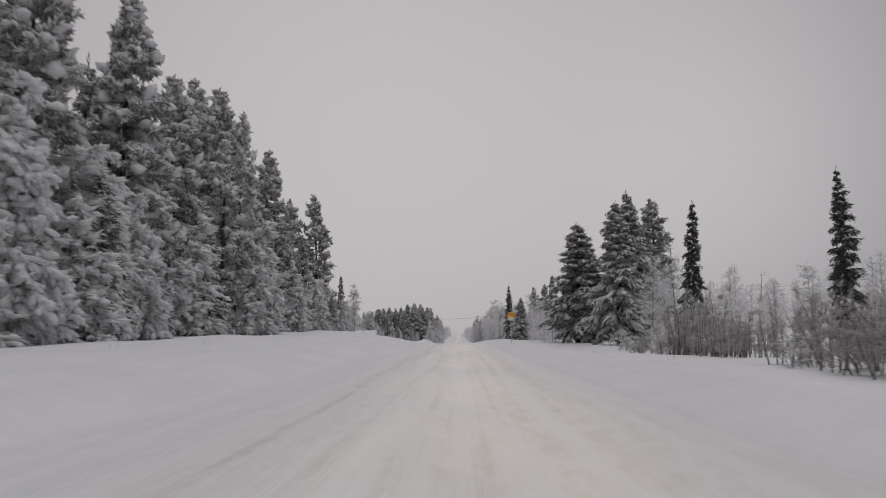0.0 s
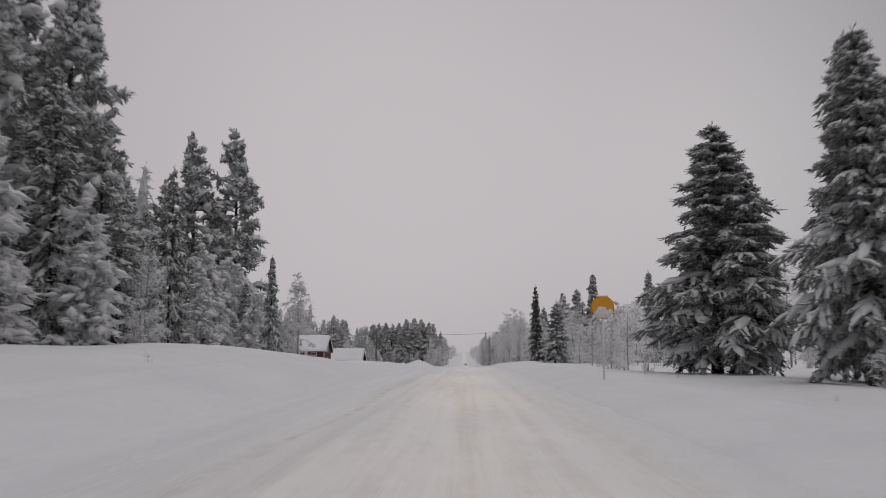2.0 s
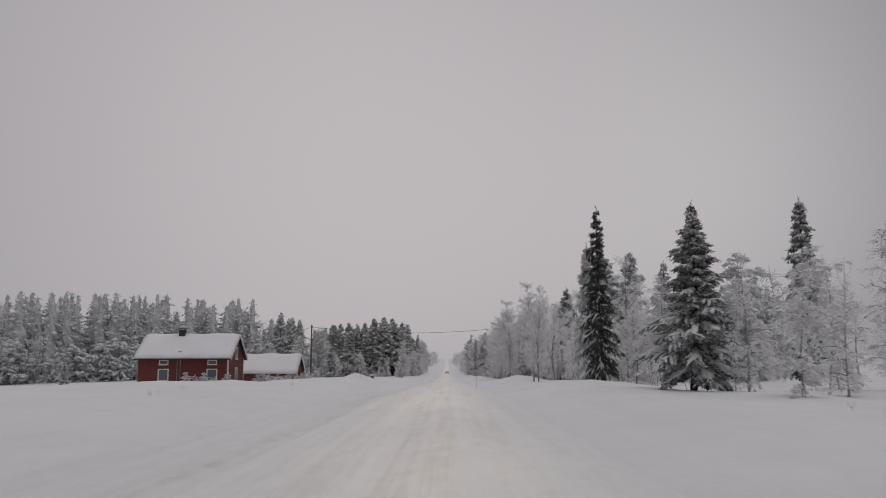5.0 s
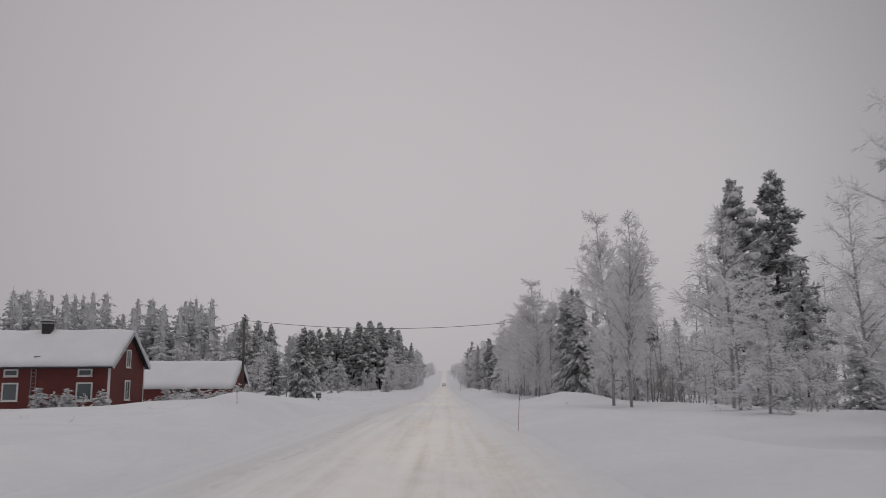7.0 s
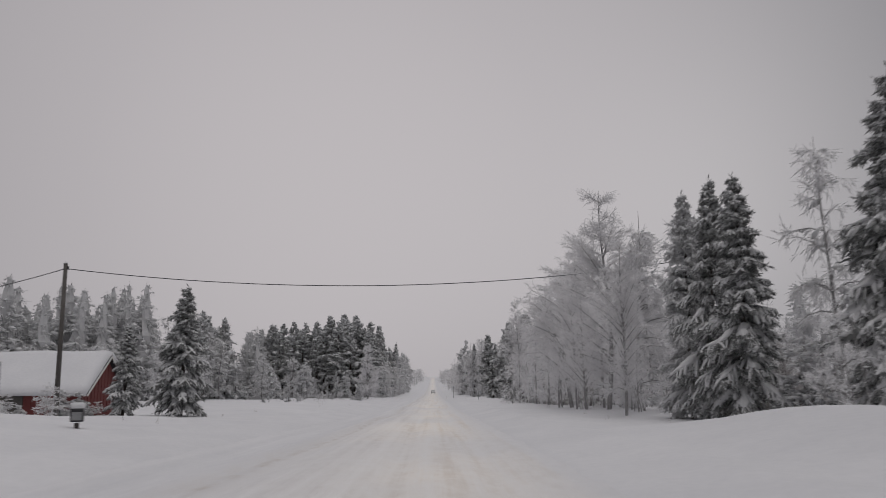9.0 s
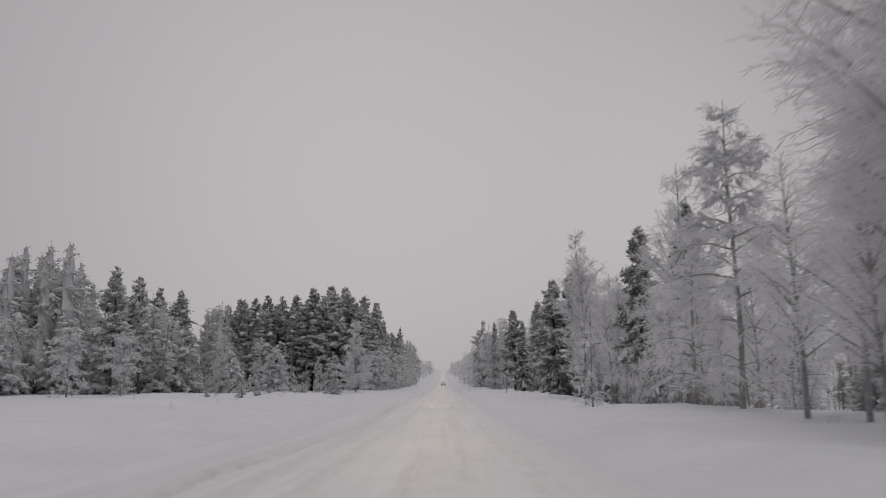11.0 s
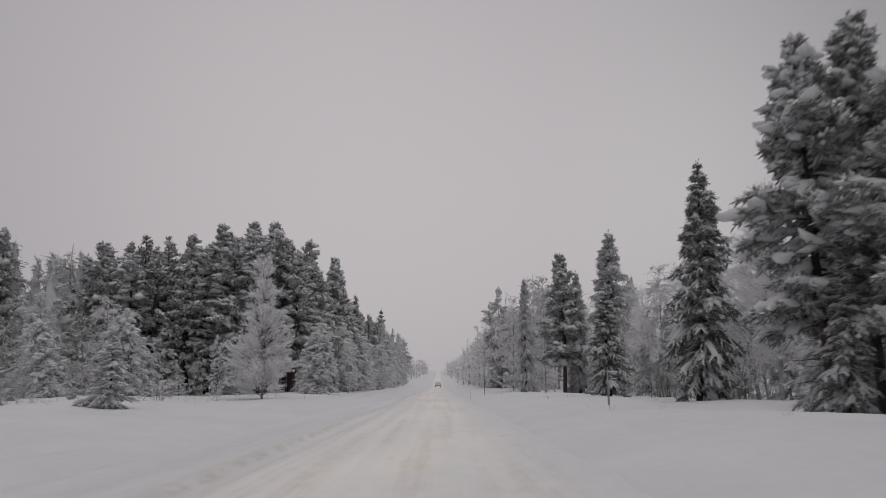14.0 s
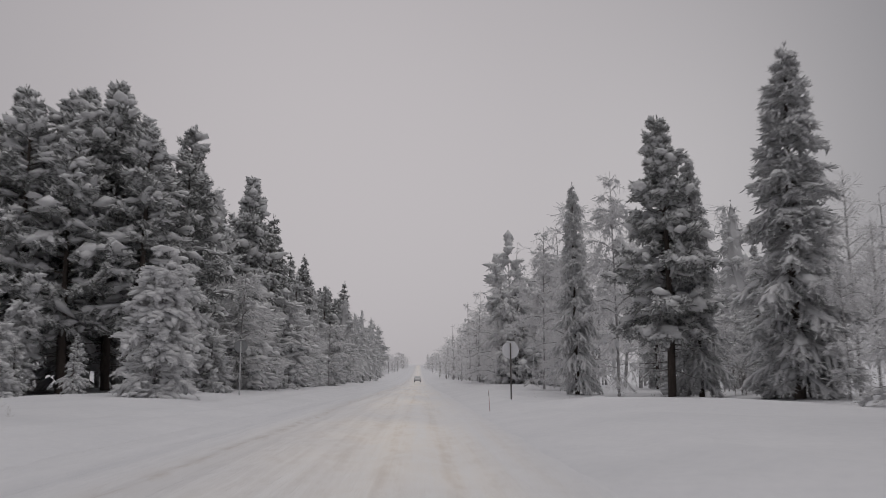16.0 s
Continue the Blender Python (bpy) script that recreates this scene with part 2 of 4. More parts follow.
def tubes(ms, p0, p1, r0, r1, sides=3):
    """Open tapered tubes between pairs of points."""
    d = unit(p1 - p0)
    ref = np.where(np.abs(d[:, 2:3]) > 0.9, np.array([[1.0, 0, 0]]), np.array([[0, 0, 1.0]]))
    a = unit(np.cross(d, ref))
    b = np.cross(d, a)
    k = np.arange(sides) * 2 * math.pi / sides
    ring = a[:, None] * np.cos(k)[None, :, None] + b[:, None] * np.sin(k)[None, :, None]
    v = np.concatenate([p0[:, None] + ring * r0[:, None, None], p1[:, None] + ring * r1[:, None, None]], 1)
    i = np.arange(sides)
    face = np.stack([i, (i + 1) % sides, (i + 1) % sides + sides, i + sides], 1)
    ms.add(v, (face[None] + (np.arange(len(p0)) * 2 * sides)[:, None, None]).reshape(-1, 4))


def stem(ms, p, r, sides):
    """One continuous tapered tube through the points p."""
    k = np.arange(sides) * 2 * math.pi / sides
    ring = np.stack([np.cos(k), np.sin(k), 0 * k], -1)
    v = p[:, None] + ring[None] * r[:, None, None]
    i = np.arange(sides)
    face = np.stack([i, (i + 1) % sides, (i + 1) % sides + sides, i + sides], 1)
    ms.add(v, (face[None] + (np.arange(len(p) - 1) * sides)[:, None, None]).reshape(-1, 4))


def icosphere(level):
    bm = bmesh.new()
    bmesh.ops.create_icosphere(bm, subdivisions=level, radius=1)
    v = np.array([x.co[:] for x in bm.verts])
    f = np.array([[x.index for x in g.verts] for g in bm.faces])
    bm.free()
    return v, f


ICO = {1: icosphere(1), 0: (np.array([[1, 0, 0], [-1, 0, 0], [0, 1, 0], [0, -1, 0], [0, 0, 1], [0, 0, -1.0]]) * 1.15,
                            np.array([[0, 2, 4], [2, 1, 4], [1, 3, 4], [3, 0, 4], [2, 0, 5], [1, 2, 5], [3, 1, 5], [0, 3, 5]]))}


def lumps(ms, rng, c, d, size, level=1, flat=0.55, longer=1.7, rag=0.22):
    """Irregular lumps of snow lying along d."""
    v, f = ICO[level]
    d = unit(d)
    side = unit(np.cross(d, np.array([0, 0, 1.0])) + 1e-6)
    up = np.cross(side, d)
    jit = 1 + rng.uniform(-rag, rag, (len(c), len(v), 1))
    w = v[None] * jit
    q = c[:, None] + size[:, None, None] * (w[..., 0:1] * d[:, None] * longer + w[..., 1:2] * side[:, None] + w[..., 2:3] * up[:, None] * flat)
    ms.add(q, (f[None] + (np.arange(len(c)) * len(v))[:, None, None]).reshape(-1, 3))


def child(name, me, parent, label=""):
    ob = new(name, me)
    ob.parent = parent
    return tagged(ob, label) if label else ob


def part(name, bm, material, parent, label="", smooth=False):
    me = bpy.data.meshes.new(name)
    if smooth:
        for g in bm.faces:
            g.smooth = True
    bm.to_mesh(me)
    bm.free()
    me.materials.append(material)
    return child(name, me, parent, label)


def box(sx, sy, sz, m=Matrix(), bevel=0.0):
    bm = bmesh.new()
    bmesh.ops.create_cube(bm, size=1, matrix=m @ Matrix.Diagonal((sx, sy, sz, 1)))
    if bevel:
        bmesh.ops.bevel(bm, geom=bm.edges[:], offset=bevel, segments=2, affect="EDGES", profile=0.5)
    return bm


def rod(r0, r1, h, m=Matrix(), sides=12):
    bm = bmesh.new()
    bmesh.ops.create_cone(bm, cap_ends=True, segments=sides, radius1=r0, radius2=r1, depth=h, matrix=m @ Matrix.Translation((0, 0, h / 2)))
    return bm


def prism(outline, y0, y1, m=Matrix()):
    """An outline in x and z, drawn out from y0 to y1."""
    bm = bmesh.new()
    a = [bm.verts.new(m @ Vector((x, y0, z))) for x, z in outline]
    b = [bm.verts.new(m @ Vector((x, y1, z))) for x, z in outline]
    bm.faces.new(a)
    bm.faces.new(b[::-1])
    for i in range(len(a)):
        j = (i + 1) % len(a)
        bm.faces.new((a[j], a[i], b[i], b[j]))
    bmesh.ops.recalc_face_normals(bm, faces=bm.faces)
    return bm


def thing(name, m, label, category, group="", kind=""):
    ob = new(name)
    ob.matrix_basis = m
    ob.empty_display_size = 0.2
    return tagged(ob, label, category, group, kind)


# ---------------------------------------------------------------- the lie of the land
ROAD_Y = np.array([-400, -60, 0, 20, 40, 60, 80, 105, 125, 150, 180, 225, 262, 300, 340, 400, 470, 540, 640, 800, 1000, 1250, 1700])
ROAD_Z = np.array([0.0, 0.0, 0.05, 0.23, 0.48, 0.68, 0.92, 1.22, 1.26, 1.05, 0.85, 0.36, 0.16, 0.07, 0.05, 0.0, 0.1, 0.5, 1.8, 5.0, 10.0, 16.0, 22.0])
ROAD_L, ROAD_R = -4.3, 2.9


def step(a, b, x):
    t = np.clip((x - a) / (b - a), 0, 1)
    return t * t * (3 - 2 * t)


def road_z(y):
    k = np.linspace(-12, 12, 9)
    return 0.16 + sum(np.interp(y + d, ROAD_Y, ROAD_Z) for d in k) / 9


def land(x, y):
    """Height of the snow surface."""
    x, y = np.asarray(x, float), np.asarray(y, float)
    left = 0.50 - 0.12 * step(240, 280, y) * (1 - step(300, 330, y)) + (0.5 * step(-5, 20, y) + 0.62 * step(48, 76, y)) * (1 - step(74, 96, y)) + 0.12 * np.sin(y * 0.11) * step(120, 140, y)
    field = step(118, 150, y) * (1 - step(265, 330, y))
    rise_l = (0.55 * step(-2.7, -6.0, x) + 0.45 * step(-5.0, -10.5, x)) * left - field * (step(-14, -24, x) * 0.75 + step(-30, -90, x) * 0.7)
    rise_r = step(1.3, 5.2, x) * (0.43 + 0.1 * np.sin(y * 0.09 + 1)) * (1 - 0.7 * (1 - step(100, 160, y)) * step(4.5, 8.0, x)) - 0.4 * step(8.5, 13, x) * step(215, 250, y) * (1 - step(285, 298, y))
    hump = step(4.2, 6.8, x) * (1 - step(8.0, 11.0, x)) * (0.20 * np.sin(y * 0.19 + 0.6) * np.sin(y * 0.083 + 2.1) + 0.07 * np.sin(y * 0.61 + x * 0.7)) * step(70, 110, y)
    # snow piled up by the plough beside the drives
    hump = hump + 0.85 * np.exp(-((x + 6.5) / 1.6) ** 2 - ((y - 164) / 8.0) ** 2) + 0.5 * np.exp(-((x - 8.4) / 1.8) ** 2 - ((y - 183) / 6.0) ** 2)
    lip = 0.03 * np.exp(-((x - ROAD_L + 0.5) / 0.5) ** 2) + 0.004 * np.exp(-((x - ROAD_R - 0.5) / 0.4) ** 2) + 0.045 * np.sin(x * 4.6 + np.sin(y * 0.04)) * (np.exp(-((x + 6.2) / 1.4) ** 2) + np.exp(-((x - 4.6) / 1.0) ** 2))
    bumps = (np.sin(x * 0.9 + y * 0.21) * np.sin(y * 0.33 - x * 0.4) * 0.09 + np.sin(x * 0.31 + 2) * np.sin(y * 0.13 + x * 0.1) * 0.16) * (step(ROAD_L - 0.5, ROAD_L - 4, x) + step(ROAD_R + 0.5, ROAD_R + 4, x))
    far = step(60, 400, np.abs(x)) * 4.0 + 2.2 * step(10, 60, (y - 262) - (x + 120) * 0.952) * step(-20, -40, x) * (1 - step(420, 520, y))
    return road_z(y) + rise_l + rise_r + hump + lip + bumps + far


def height(x, y):
    return float(land(x, y))


def grid_mesh(name, xs, ys, zf, material):
    ms = Mesher()
    gx, gy = np.meshgrid(xs, ys)
    v = np.stack([gx, gy, zf(gx, gy)], -1)
    i = np.arange(len(ys) * len(xs)).reshape(len(ys), len(xs))
    f = np.stack([i[:-1, :-1], i[:-1, 1:], i[1:, 1:], i[1:, :-1]], -1).reshape(-1, 4)
    ms.add(v, f)
    return ms.mesh(name, material)


def ease(a, b, n, k=2.0):
    return a + (b - a) * np.linspace(0, 1, n) ** k


ys_all = np.concatenate([-ease(30, 2000, 14)[::-1], np.arange(-28, 440, 1.6), ease(441, 2600, 70, 1.6)])
xs_l = np.concatenate([-ease(40, 2000, 24)[::-1], np.arange(-39, ROAD_L - 3, 1.4), np.arange(ROAD_L - 3, ROAD_L, 0.25)])
xs_m = np.linspace(ROAD_L, ROAD_R, 52)
xs_r = np.concatenate([np.arange(ROAD_R + 0.25, ROAD_R + 3, 0.25), np.arange(ROAD_R + 3.4, 40, 1.4), ease(41, 2000, 24)])
ground = new("ground", grid_mesh("ground", np.concatenate([xs_l, ROAD_L + np.linspace(0.05, 0.75, 8), np.linspace(ROAD_L + 1.0, ROAD_R - 1.0, 12), ROAD_R - np.linspace(0.75, 0.05, 8), xs_r]), ys_all,
                                 lambda x, y: land(x, y) - 0.17 * step(0.0, 0.75, np.minimum(x - ROAD_L, ROAD_R - x)), SNOW))
tagged(ground, "deep white snow covering fields, verges and forest floor", "snow", kind="structure")


def road_surface(x, y):
    """Packed snow: four shallow wheel ruts, loose ridges between."""
    z = land(x, y) + 0.012
    for c in (-3.6, -2.2, 0.0, 1.55):
        z = z - 0.055 * np.exp(-((x - c - 0.10 * np.sin(y * 0.05)) / 0.28) ** 2)
    z = z + 0.045 * np.exp(-((x + 1.15 - 0.15 * np.sin(y * 0.06)) / 0.22) ** 2)
    left_edge = x + 2.25 - 0.28 * np.sin(y * 0.021 + 1.0) - 0.10 * np.sin(y * 0.13)
    z = z + 0.055 * np.exp(-((left_edge + 0.22) / 0.16) ** 2) - 0.03 * np.exp(-(left_edge / 0.12) ** 2)
    z = z + 0.012 * np.sin(x * 7 + np.sin(y * 0.7)) * np.sin(y * 1.9 + x * 2)
    edge = np.minimum(x - ROAD_L, ROAD_R - x)
    return z - 0.012 - 0.022 * (1 - step(0.0, 0.8, edge))


road_ys = np.concatenate([np.arange(-28, 440, 0.8), ease(441, 2600, 70, 1.6)])
road = new("road", grid_mesh("road", xs_m, road_ys, road_surface, ROAD))
tagged(road, "straight country road of packed, sanded snow with wheel ruts", "road", kind="structure")


# ---------------------------------------------------------------- trees
def fingers(ms, rng, pts, rad, sides=5, flat=0.75, rag=0.22):
    """Knobbly tapered bodies through rows of points: pts (n, k, 3), rad (n, k)."""
    n, k, _ = pts.shape
    if not n:
        return
    d = unit(np.gradient(pts, axis=1))
    side = unit(np.cross(d, np.array([0, 0, 1.0])) + 1e-6)
    up = np.cross(side, d)
    a = np.arange(sides) * 2 * math.pi / sides
    r = rad[:, :, None] * (1 + rng.uniform(-rag, rag, (n, k, sides)))
    v = pts[:, :, None] + side[:, :, None] * (np.cos(a) * r)[..., None] + up[:, :, None] * (np.sin(a) * r * flat)[..., None]
    i = np.arange(sides)
    ring = np.stack([i, (i + 1) % sides, (i + 1) % sides + sides, i + sides], 1)
    face = (ring[None] + (np.arange(k - 1) * sides)[:, None, None]).reshape(-1, 4)
    ms.add(v, (face[None] + (np.arange(n) * k * sides)[:, None, None]).reshape(-1, 4))


# crown width, droop, share of snowed boughs, size of the snow, foot of the crown, layers of boughs
SPRUCES = {
    "spruce": (1.5, 0.52, 0.94, 1.0, 0.07, 23),
    "heavy": (1.65, 0.66, 0.96, 1.05, 0.11, 22),
    "rimed": (1.4, 0.50, 0.97, 1.0, 0.07, 24),
    "dark": (1.28, 0.46, 0.32, 0.75, 0.07, 22),
    "small": (2.3, 0.55, 1.0, 1.75, 0.03, 12),
}
# the same for pines, with the number of branches last
PINES = {
    "pine": (1.65, 0.40, 0.96, 1.2, 0.22, 92),
    "crested": (1.65, 0.45, 0.98, 1.7, 0.22, 94),
    "loaded": (1.65, 0.55, 0.99, 1.75, 0.22, 96),
}


def conifer_meshes(seed, kind, q):
    """Trunk, limbs, crown and snow of one conifer, 10 m high. kind: a key of SPRUCES or PINES; q: how fine."""
    rng = np.random.default_rng(seed)
    H, up = 10.0, np.array([0, 0, 1.0])
    pine = kind in PINES
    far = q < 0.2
    trunk, limbs, crown, snow = Mesher(), Mesher(), Mesher(), Mesher()
    bend = rng.normal(0, 0.12, 2)

    def axis(z):
        v = z / H
        return np.stack([bend[0] * np.sin(v * 2.5), bend[1] * np.sin(v * 3.1), z], -1)

    zz = np.linspace(-0.6, H * 0.985, 9)
    stem(trunk, axis(zz), 0.125 * (1 - np.clip(zz / H, 0, 1)) ** 0.8 + 0.014, 5 if far else 7)
    wide, droop, much, size, low, count = (PINES if pine else SPRUCES)[kind]
    if pine:
        n = int(count * min(1.25, q ** 0.28))
        u = low + (0.985 - low) * ((np.arange(n) + rng.uniform(0, 1, n)) / n) ** 0.9
        az = np.arange(n) * 2.399 + rng.normal(0, 0.5, n)
    else:
        layers = int(count * min(1.2, q ** 0.22))
        each = 4 if far else 6 if q > 0.3 else 5
        n = layers * each
        lay = np.repeat(np.arange(layers), each)
        u = low + (0.985 - low) * ((lay + 0.5 + rng.uniform(-0.42, 0.42, n)) / layers) ** 0.94
        az = np.tile(np.arange(each), layers) * 2 * math.pi / each + lay * 1.1 + rng.normal(0, 0.30, n)
    w = (u - low) / (1 - low)
    uneven = 1 + 0.16 * np.sin(az + rng.uniform(0, 6.28)) + 0.10 * np.sin(2 * az + w * 7 + rng.uniform(0, 6.28))
    if pine:
        reach = wide * np.clip(0.40 + 1.9 * w, 0, 1) ** 0.7 * np.clip(1.16 * (1 - w), 0, 1) ** 0.9 + 0.16
        rise = np.radians(4 + 48 * w ** 1.3 + rng.normal(0, 18, n))
    else:
        reach = wide * (1 - w) ** 0.86 * (0.62 + 0.38 * np.clip(w * 5, 0, 1)) + 0.10
        rise = np.radians(-12 + 52 * w ** 1.3 + rng.normal(0, 8, n))
    reach = reach * uneven * (rng.uniform(0.8, 1.12, n) * 1.15 if far else rng.uniform(0.55, 1.28, n))
    sag = reach * droop * (1.12 - 0.75 * w) * rng.uniform(0.6, 1.35, n)
    root = axis(u * H)
    d0 = np.stack([np.cos(az) * np.cos(rise), np.sin(az) * np.cos(rise), np.sin(rise)], -1)

    def along(k, s):
        p = root[k] + d0[k] * (reach[k] * s)[:, None]
        p[:, 2] -= sag[k] * (s ** 1.8 - (0.28 if not pine else 0.5) * s ** 4)
        return p

    def tangent(k, s):
        return unit(along(k, np.minimum(s + 0.06, 1.0)) - along(k, s - 0.02))

    idx, one = np.arange(n), np.ones(n)
    tubes(limbs, along(idx, 0 * one), along(idx, 0.5 * one), 0.014 + 0.012 * reach, 0.009 + 0.005 * reach)
    if not far:
        tubes(limbs, along(idx, 0.5 * one), along(idx, 0.97 * one), 0.009 + 0.005 * reach, 0.004 * one)
    if pine:
        # dead lower twigs
        g = 8 if far else 26
        za = rng.uniform(0.10, low + 0.06, g) * H
        aa = rng.uniform(0, 2 * math.pi, g)
        tw = np.stack([np.cos(aa), np.sin(aa), rng.uniform(-0.4, 0.1, g)], -1) * rng.uniform(0.3, 1.2, (g, 1))
        tubes(limbs, axis(za), axis(za) + tw, np.full(g, 0.014), np.full(g, 0.005))

    # side shoots, in a fan along every bough
    per = 4 if far else max(4, int((7 if pine else 9) * q ** 0.3)) + (3 if q > 1.2 else 0)
    k = np.repeat(idx, per)
    s = np.clip((np.tile(np.arange(per), n) + rng.uniform(0.1, 0.9, len(k))) / per, 0, 0.99)
    s = (0.34 if pine else 0.16) + (0.66 if pine else 0.84) * s
    tg = tangent(k, s)
    side = unit(np.cross(tg, up)) * np.where(np.tile(np.arange(per), n) % 2, 1.0, -1.0)[:, None]
    hang = 0.12 if pine else 0.28 + 0.35 * droop
    dirs = unit(tg * 0.8 + side * rng.uniform(0.25, 1.0, (len(k), 1)) - up * hang * rng.uniform(0.3, 1.5, (len(k), 1)) + rng.normal(0, 0.34 if pine else 0.14, (len(k), 3)))
    ln = reach[k] * (0.44 - 0.26 * s) * rng.uniform(0.6, 1.25, len(k)) + (0.12 if pine else 0.10)
    base = along(k, s)
    shoot = np.stack([base, base + dirs * (ln * 0.5)[:, None], base + dirs * ln[:, None] - up * (ln * 0.20 * (0 if pine else 1))[:, None]], 1)
    stations = np.array([0.22, 0.42, 0.62, 0.82, 1.0]) if not far else np.array([0.3, 0.65, 1.0])
    bough = np.stack([along(idx, v * one) for v in stations], 1)
    # needles: sprays all along the shoots, hanging more than rising
    dense = (13 if pine else 8) * q ** 0.35 * (0.6 if far else 1.0)
    j = rng.choice(len(k), int(len(k) * dense), p=(ln + 0.12) / (ln + 0.12).sum())
    f = rng.uniform(0.0, 1.0, len(j)) ** (0.6 if pine else 0.9)
    p = base[j] + (shoot[j, 2] - base[j]) * f[:, None]
    nd = dirs[j] * 0.75 + rng.normal(0, 0.55 if pine else 0.42, (len(j), 3)) - up * rng.uniform(-0.1, 0.65, (len(j), 1))
    slim = np.clip((1 - w[k[j]]) * 2.4 + 0.40, 0.4, 1.0)
    nl = rng.uniform(0.16, 0.34, len(j)) * slim * q ** -0.22
    blades(crown, p - up * 0.02, nd, up + rng.normal(0, 0.6, (len(j), 3)), nl, nl * rng.uniform(0.16, 0.30, len(j)))
    if not far:
        # snow caught among the needles
        caught = (rng.uniform(0, 1, len(j)) < {"crested": 0.65, "loaded": 0.75, "pine": 0.5}.get(kind, 0.34) * much) if kind != "dark" else rng.uniform(0, 1, len(j)) < 0.07
        g = int(caught.sum())
        blades(snow, p[caught] + up * 0.03, nd[caught] + rng.normal(0, 0.25, (g, 3)), up + rng.normal(0, 0.4, (g, 3)), nl[caught] * rng.uniform(0.6, 1.1, g), nl[caught] * rng.uniform(0.22, 0.5, g), 0.35)
        fingers(crown, rng, shoot - up * 0.035, np.stack([ln * 0.03 + 0.02, ln * 0.05 + 0.028, np.full(len(k), 0.012)], 1), 3, 1.0, 0.3)
    fingers(crown, rng, bough - up * 0.03, np.clip(reach, 0.3, 2.0)[:, None] * 0.055 * np.array([0.6, 1.0, 1.0, 0.8, 0.25])[None, :] if not far else np.clip(reach, 0.3, 2)[:, None] * np.array([0.13, 0.17, 0.04])[None], 3, 0.8, 0.35)
    if far:
        # the closed inner crown, which the boughs stand out from
        v = np.linspace(low + 0.03, 0.97, 7)
        span = wide * 0.62 * (1 - (v - low) / (1 - low)) ** 0.9 + 0.05
        fingers(crown, rng, axis(v * H)[None] + np.array([1e-3, 0, 0]), (span * np.array([0.75, 1, 0.85, 1, 0.9, 1, 1]))[None], 7, 1.0, 0.34)
    # leader and upright shoots round it
    g = 5 if far else 10
    tp = axis(np.linspace(H * 0.93, H, g))
    ta = np.arange(g) * 2.4
    td = np.stack([np.cos(ta), np.sin(ta), np.full(g, 2.6)], -1)
    blades(crown, tp, td, np.array([[0, 0.3, 1.0]]) + 0 * td, np.full(g, 0.12 if far else 0.24), np.full(g, 0.06))
    # snow lies along the boughs in knobbly rolls, over the shoots in fingers, and in pads where they end
    on = rng.uniform(0, 1, n) < much
    roll = size * (1.5 if far else 1.0) * (0.045 + 0.062 * np.sqrt(reach)) * rng.uniform(0.55, 1.35, n) * np.clip((1 - w) * 3 + 0.5, 0.5, 1)
    shape = np.array([0.45, 0.95, 1.15, 1.0, 0.35]) if not far else np.array([0.7, 1.4, 0.4])
    lump = shape[None] * rng.uniform(0.35, 1.5, (n, len(shape)))
    fingers(snow, rng, (bough + up * (roll * 0.30)[:, None, None])[on], (roll[:, None] * lump)[on], 4 if far else 5, 0.72, 0.3)
    on2 = (rng.uniform(0, 1, len(k)) < much * (0.80 if pine else 0.86)) & (on[k] | (rng.uniform(0, 1, len(k)) < 0.3))
    thick = size * (0.85 if q > 1.2 else 1.0) * (0.032 + 0.055 * np.sqrt(ln)) * rng.uniform(0.55, 1.5, len(k)) * np.clip((1 - w[k]) * 3 + 0.55, 0.55, 1)
    over = shoot + up * (thick * 0.42)[:, None, None]
    if far:
        g = int(on2.sum())
        blades(snow, base[on2] + up * 0.05, dirs[on2], up + rng.normal(0, 0.25, (g, 3)), ln[on2] * 1.05, thick[on2] * 3.0, 0.3)
    else:
        fingers(snow, rng, over[on2], (thick[:, None] * np.array([0.7, 1.2, 0.6])[None] * rng.uniform(0.7, 1.3, (len(k), 3)))[on2], 4, 0.8, 0.28)
        pads = on2 & (rng.uniform(0, 1, len(k)) < (0.5 if pine else 0.26))
        g = int(pads.sum())
        lumps(snow, rng, over[pads, 2] - dirs[pads] * (ln[pads] * 0.22)[:, None], dirs[pads] - up * rng.uniform(0, 0.5, (g, 1)), thick[pads] * rng.uniform(0.7, 2.1 if pine else 1.6, g), 1 if q > 0.45 else 0, 0.62, 1.6, 0.46)
    # far conifers get paler needles, bark and twigs, which paint haze into them
    needle = RIME_AND_HAZE_NEEDLE if far or kind in ("small", "rimed") else {"pine": PINE_NEEDLE, "loaded": LOADED_NEEDLE, "heavy": PINE_NEEDLE, "crested": STAND_NEEDLE, "dark": DARK_NEEDLE}.get(kind, NEEDLE)
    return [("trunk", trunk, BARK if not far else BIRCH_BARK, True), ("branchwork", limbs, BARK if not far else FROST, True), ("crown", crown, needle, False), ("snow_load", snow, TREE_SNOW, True)]


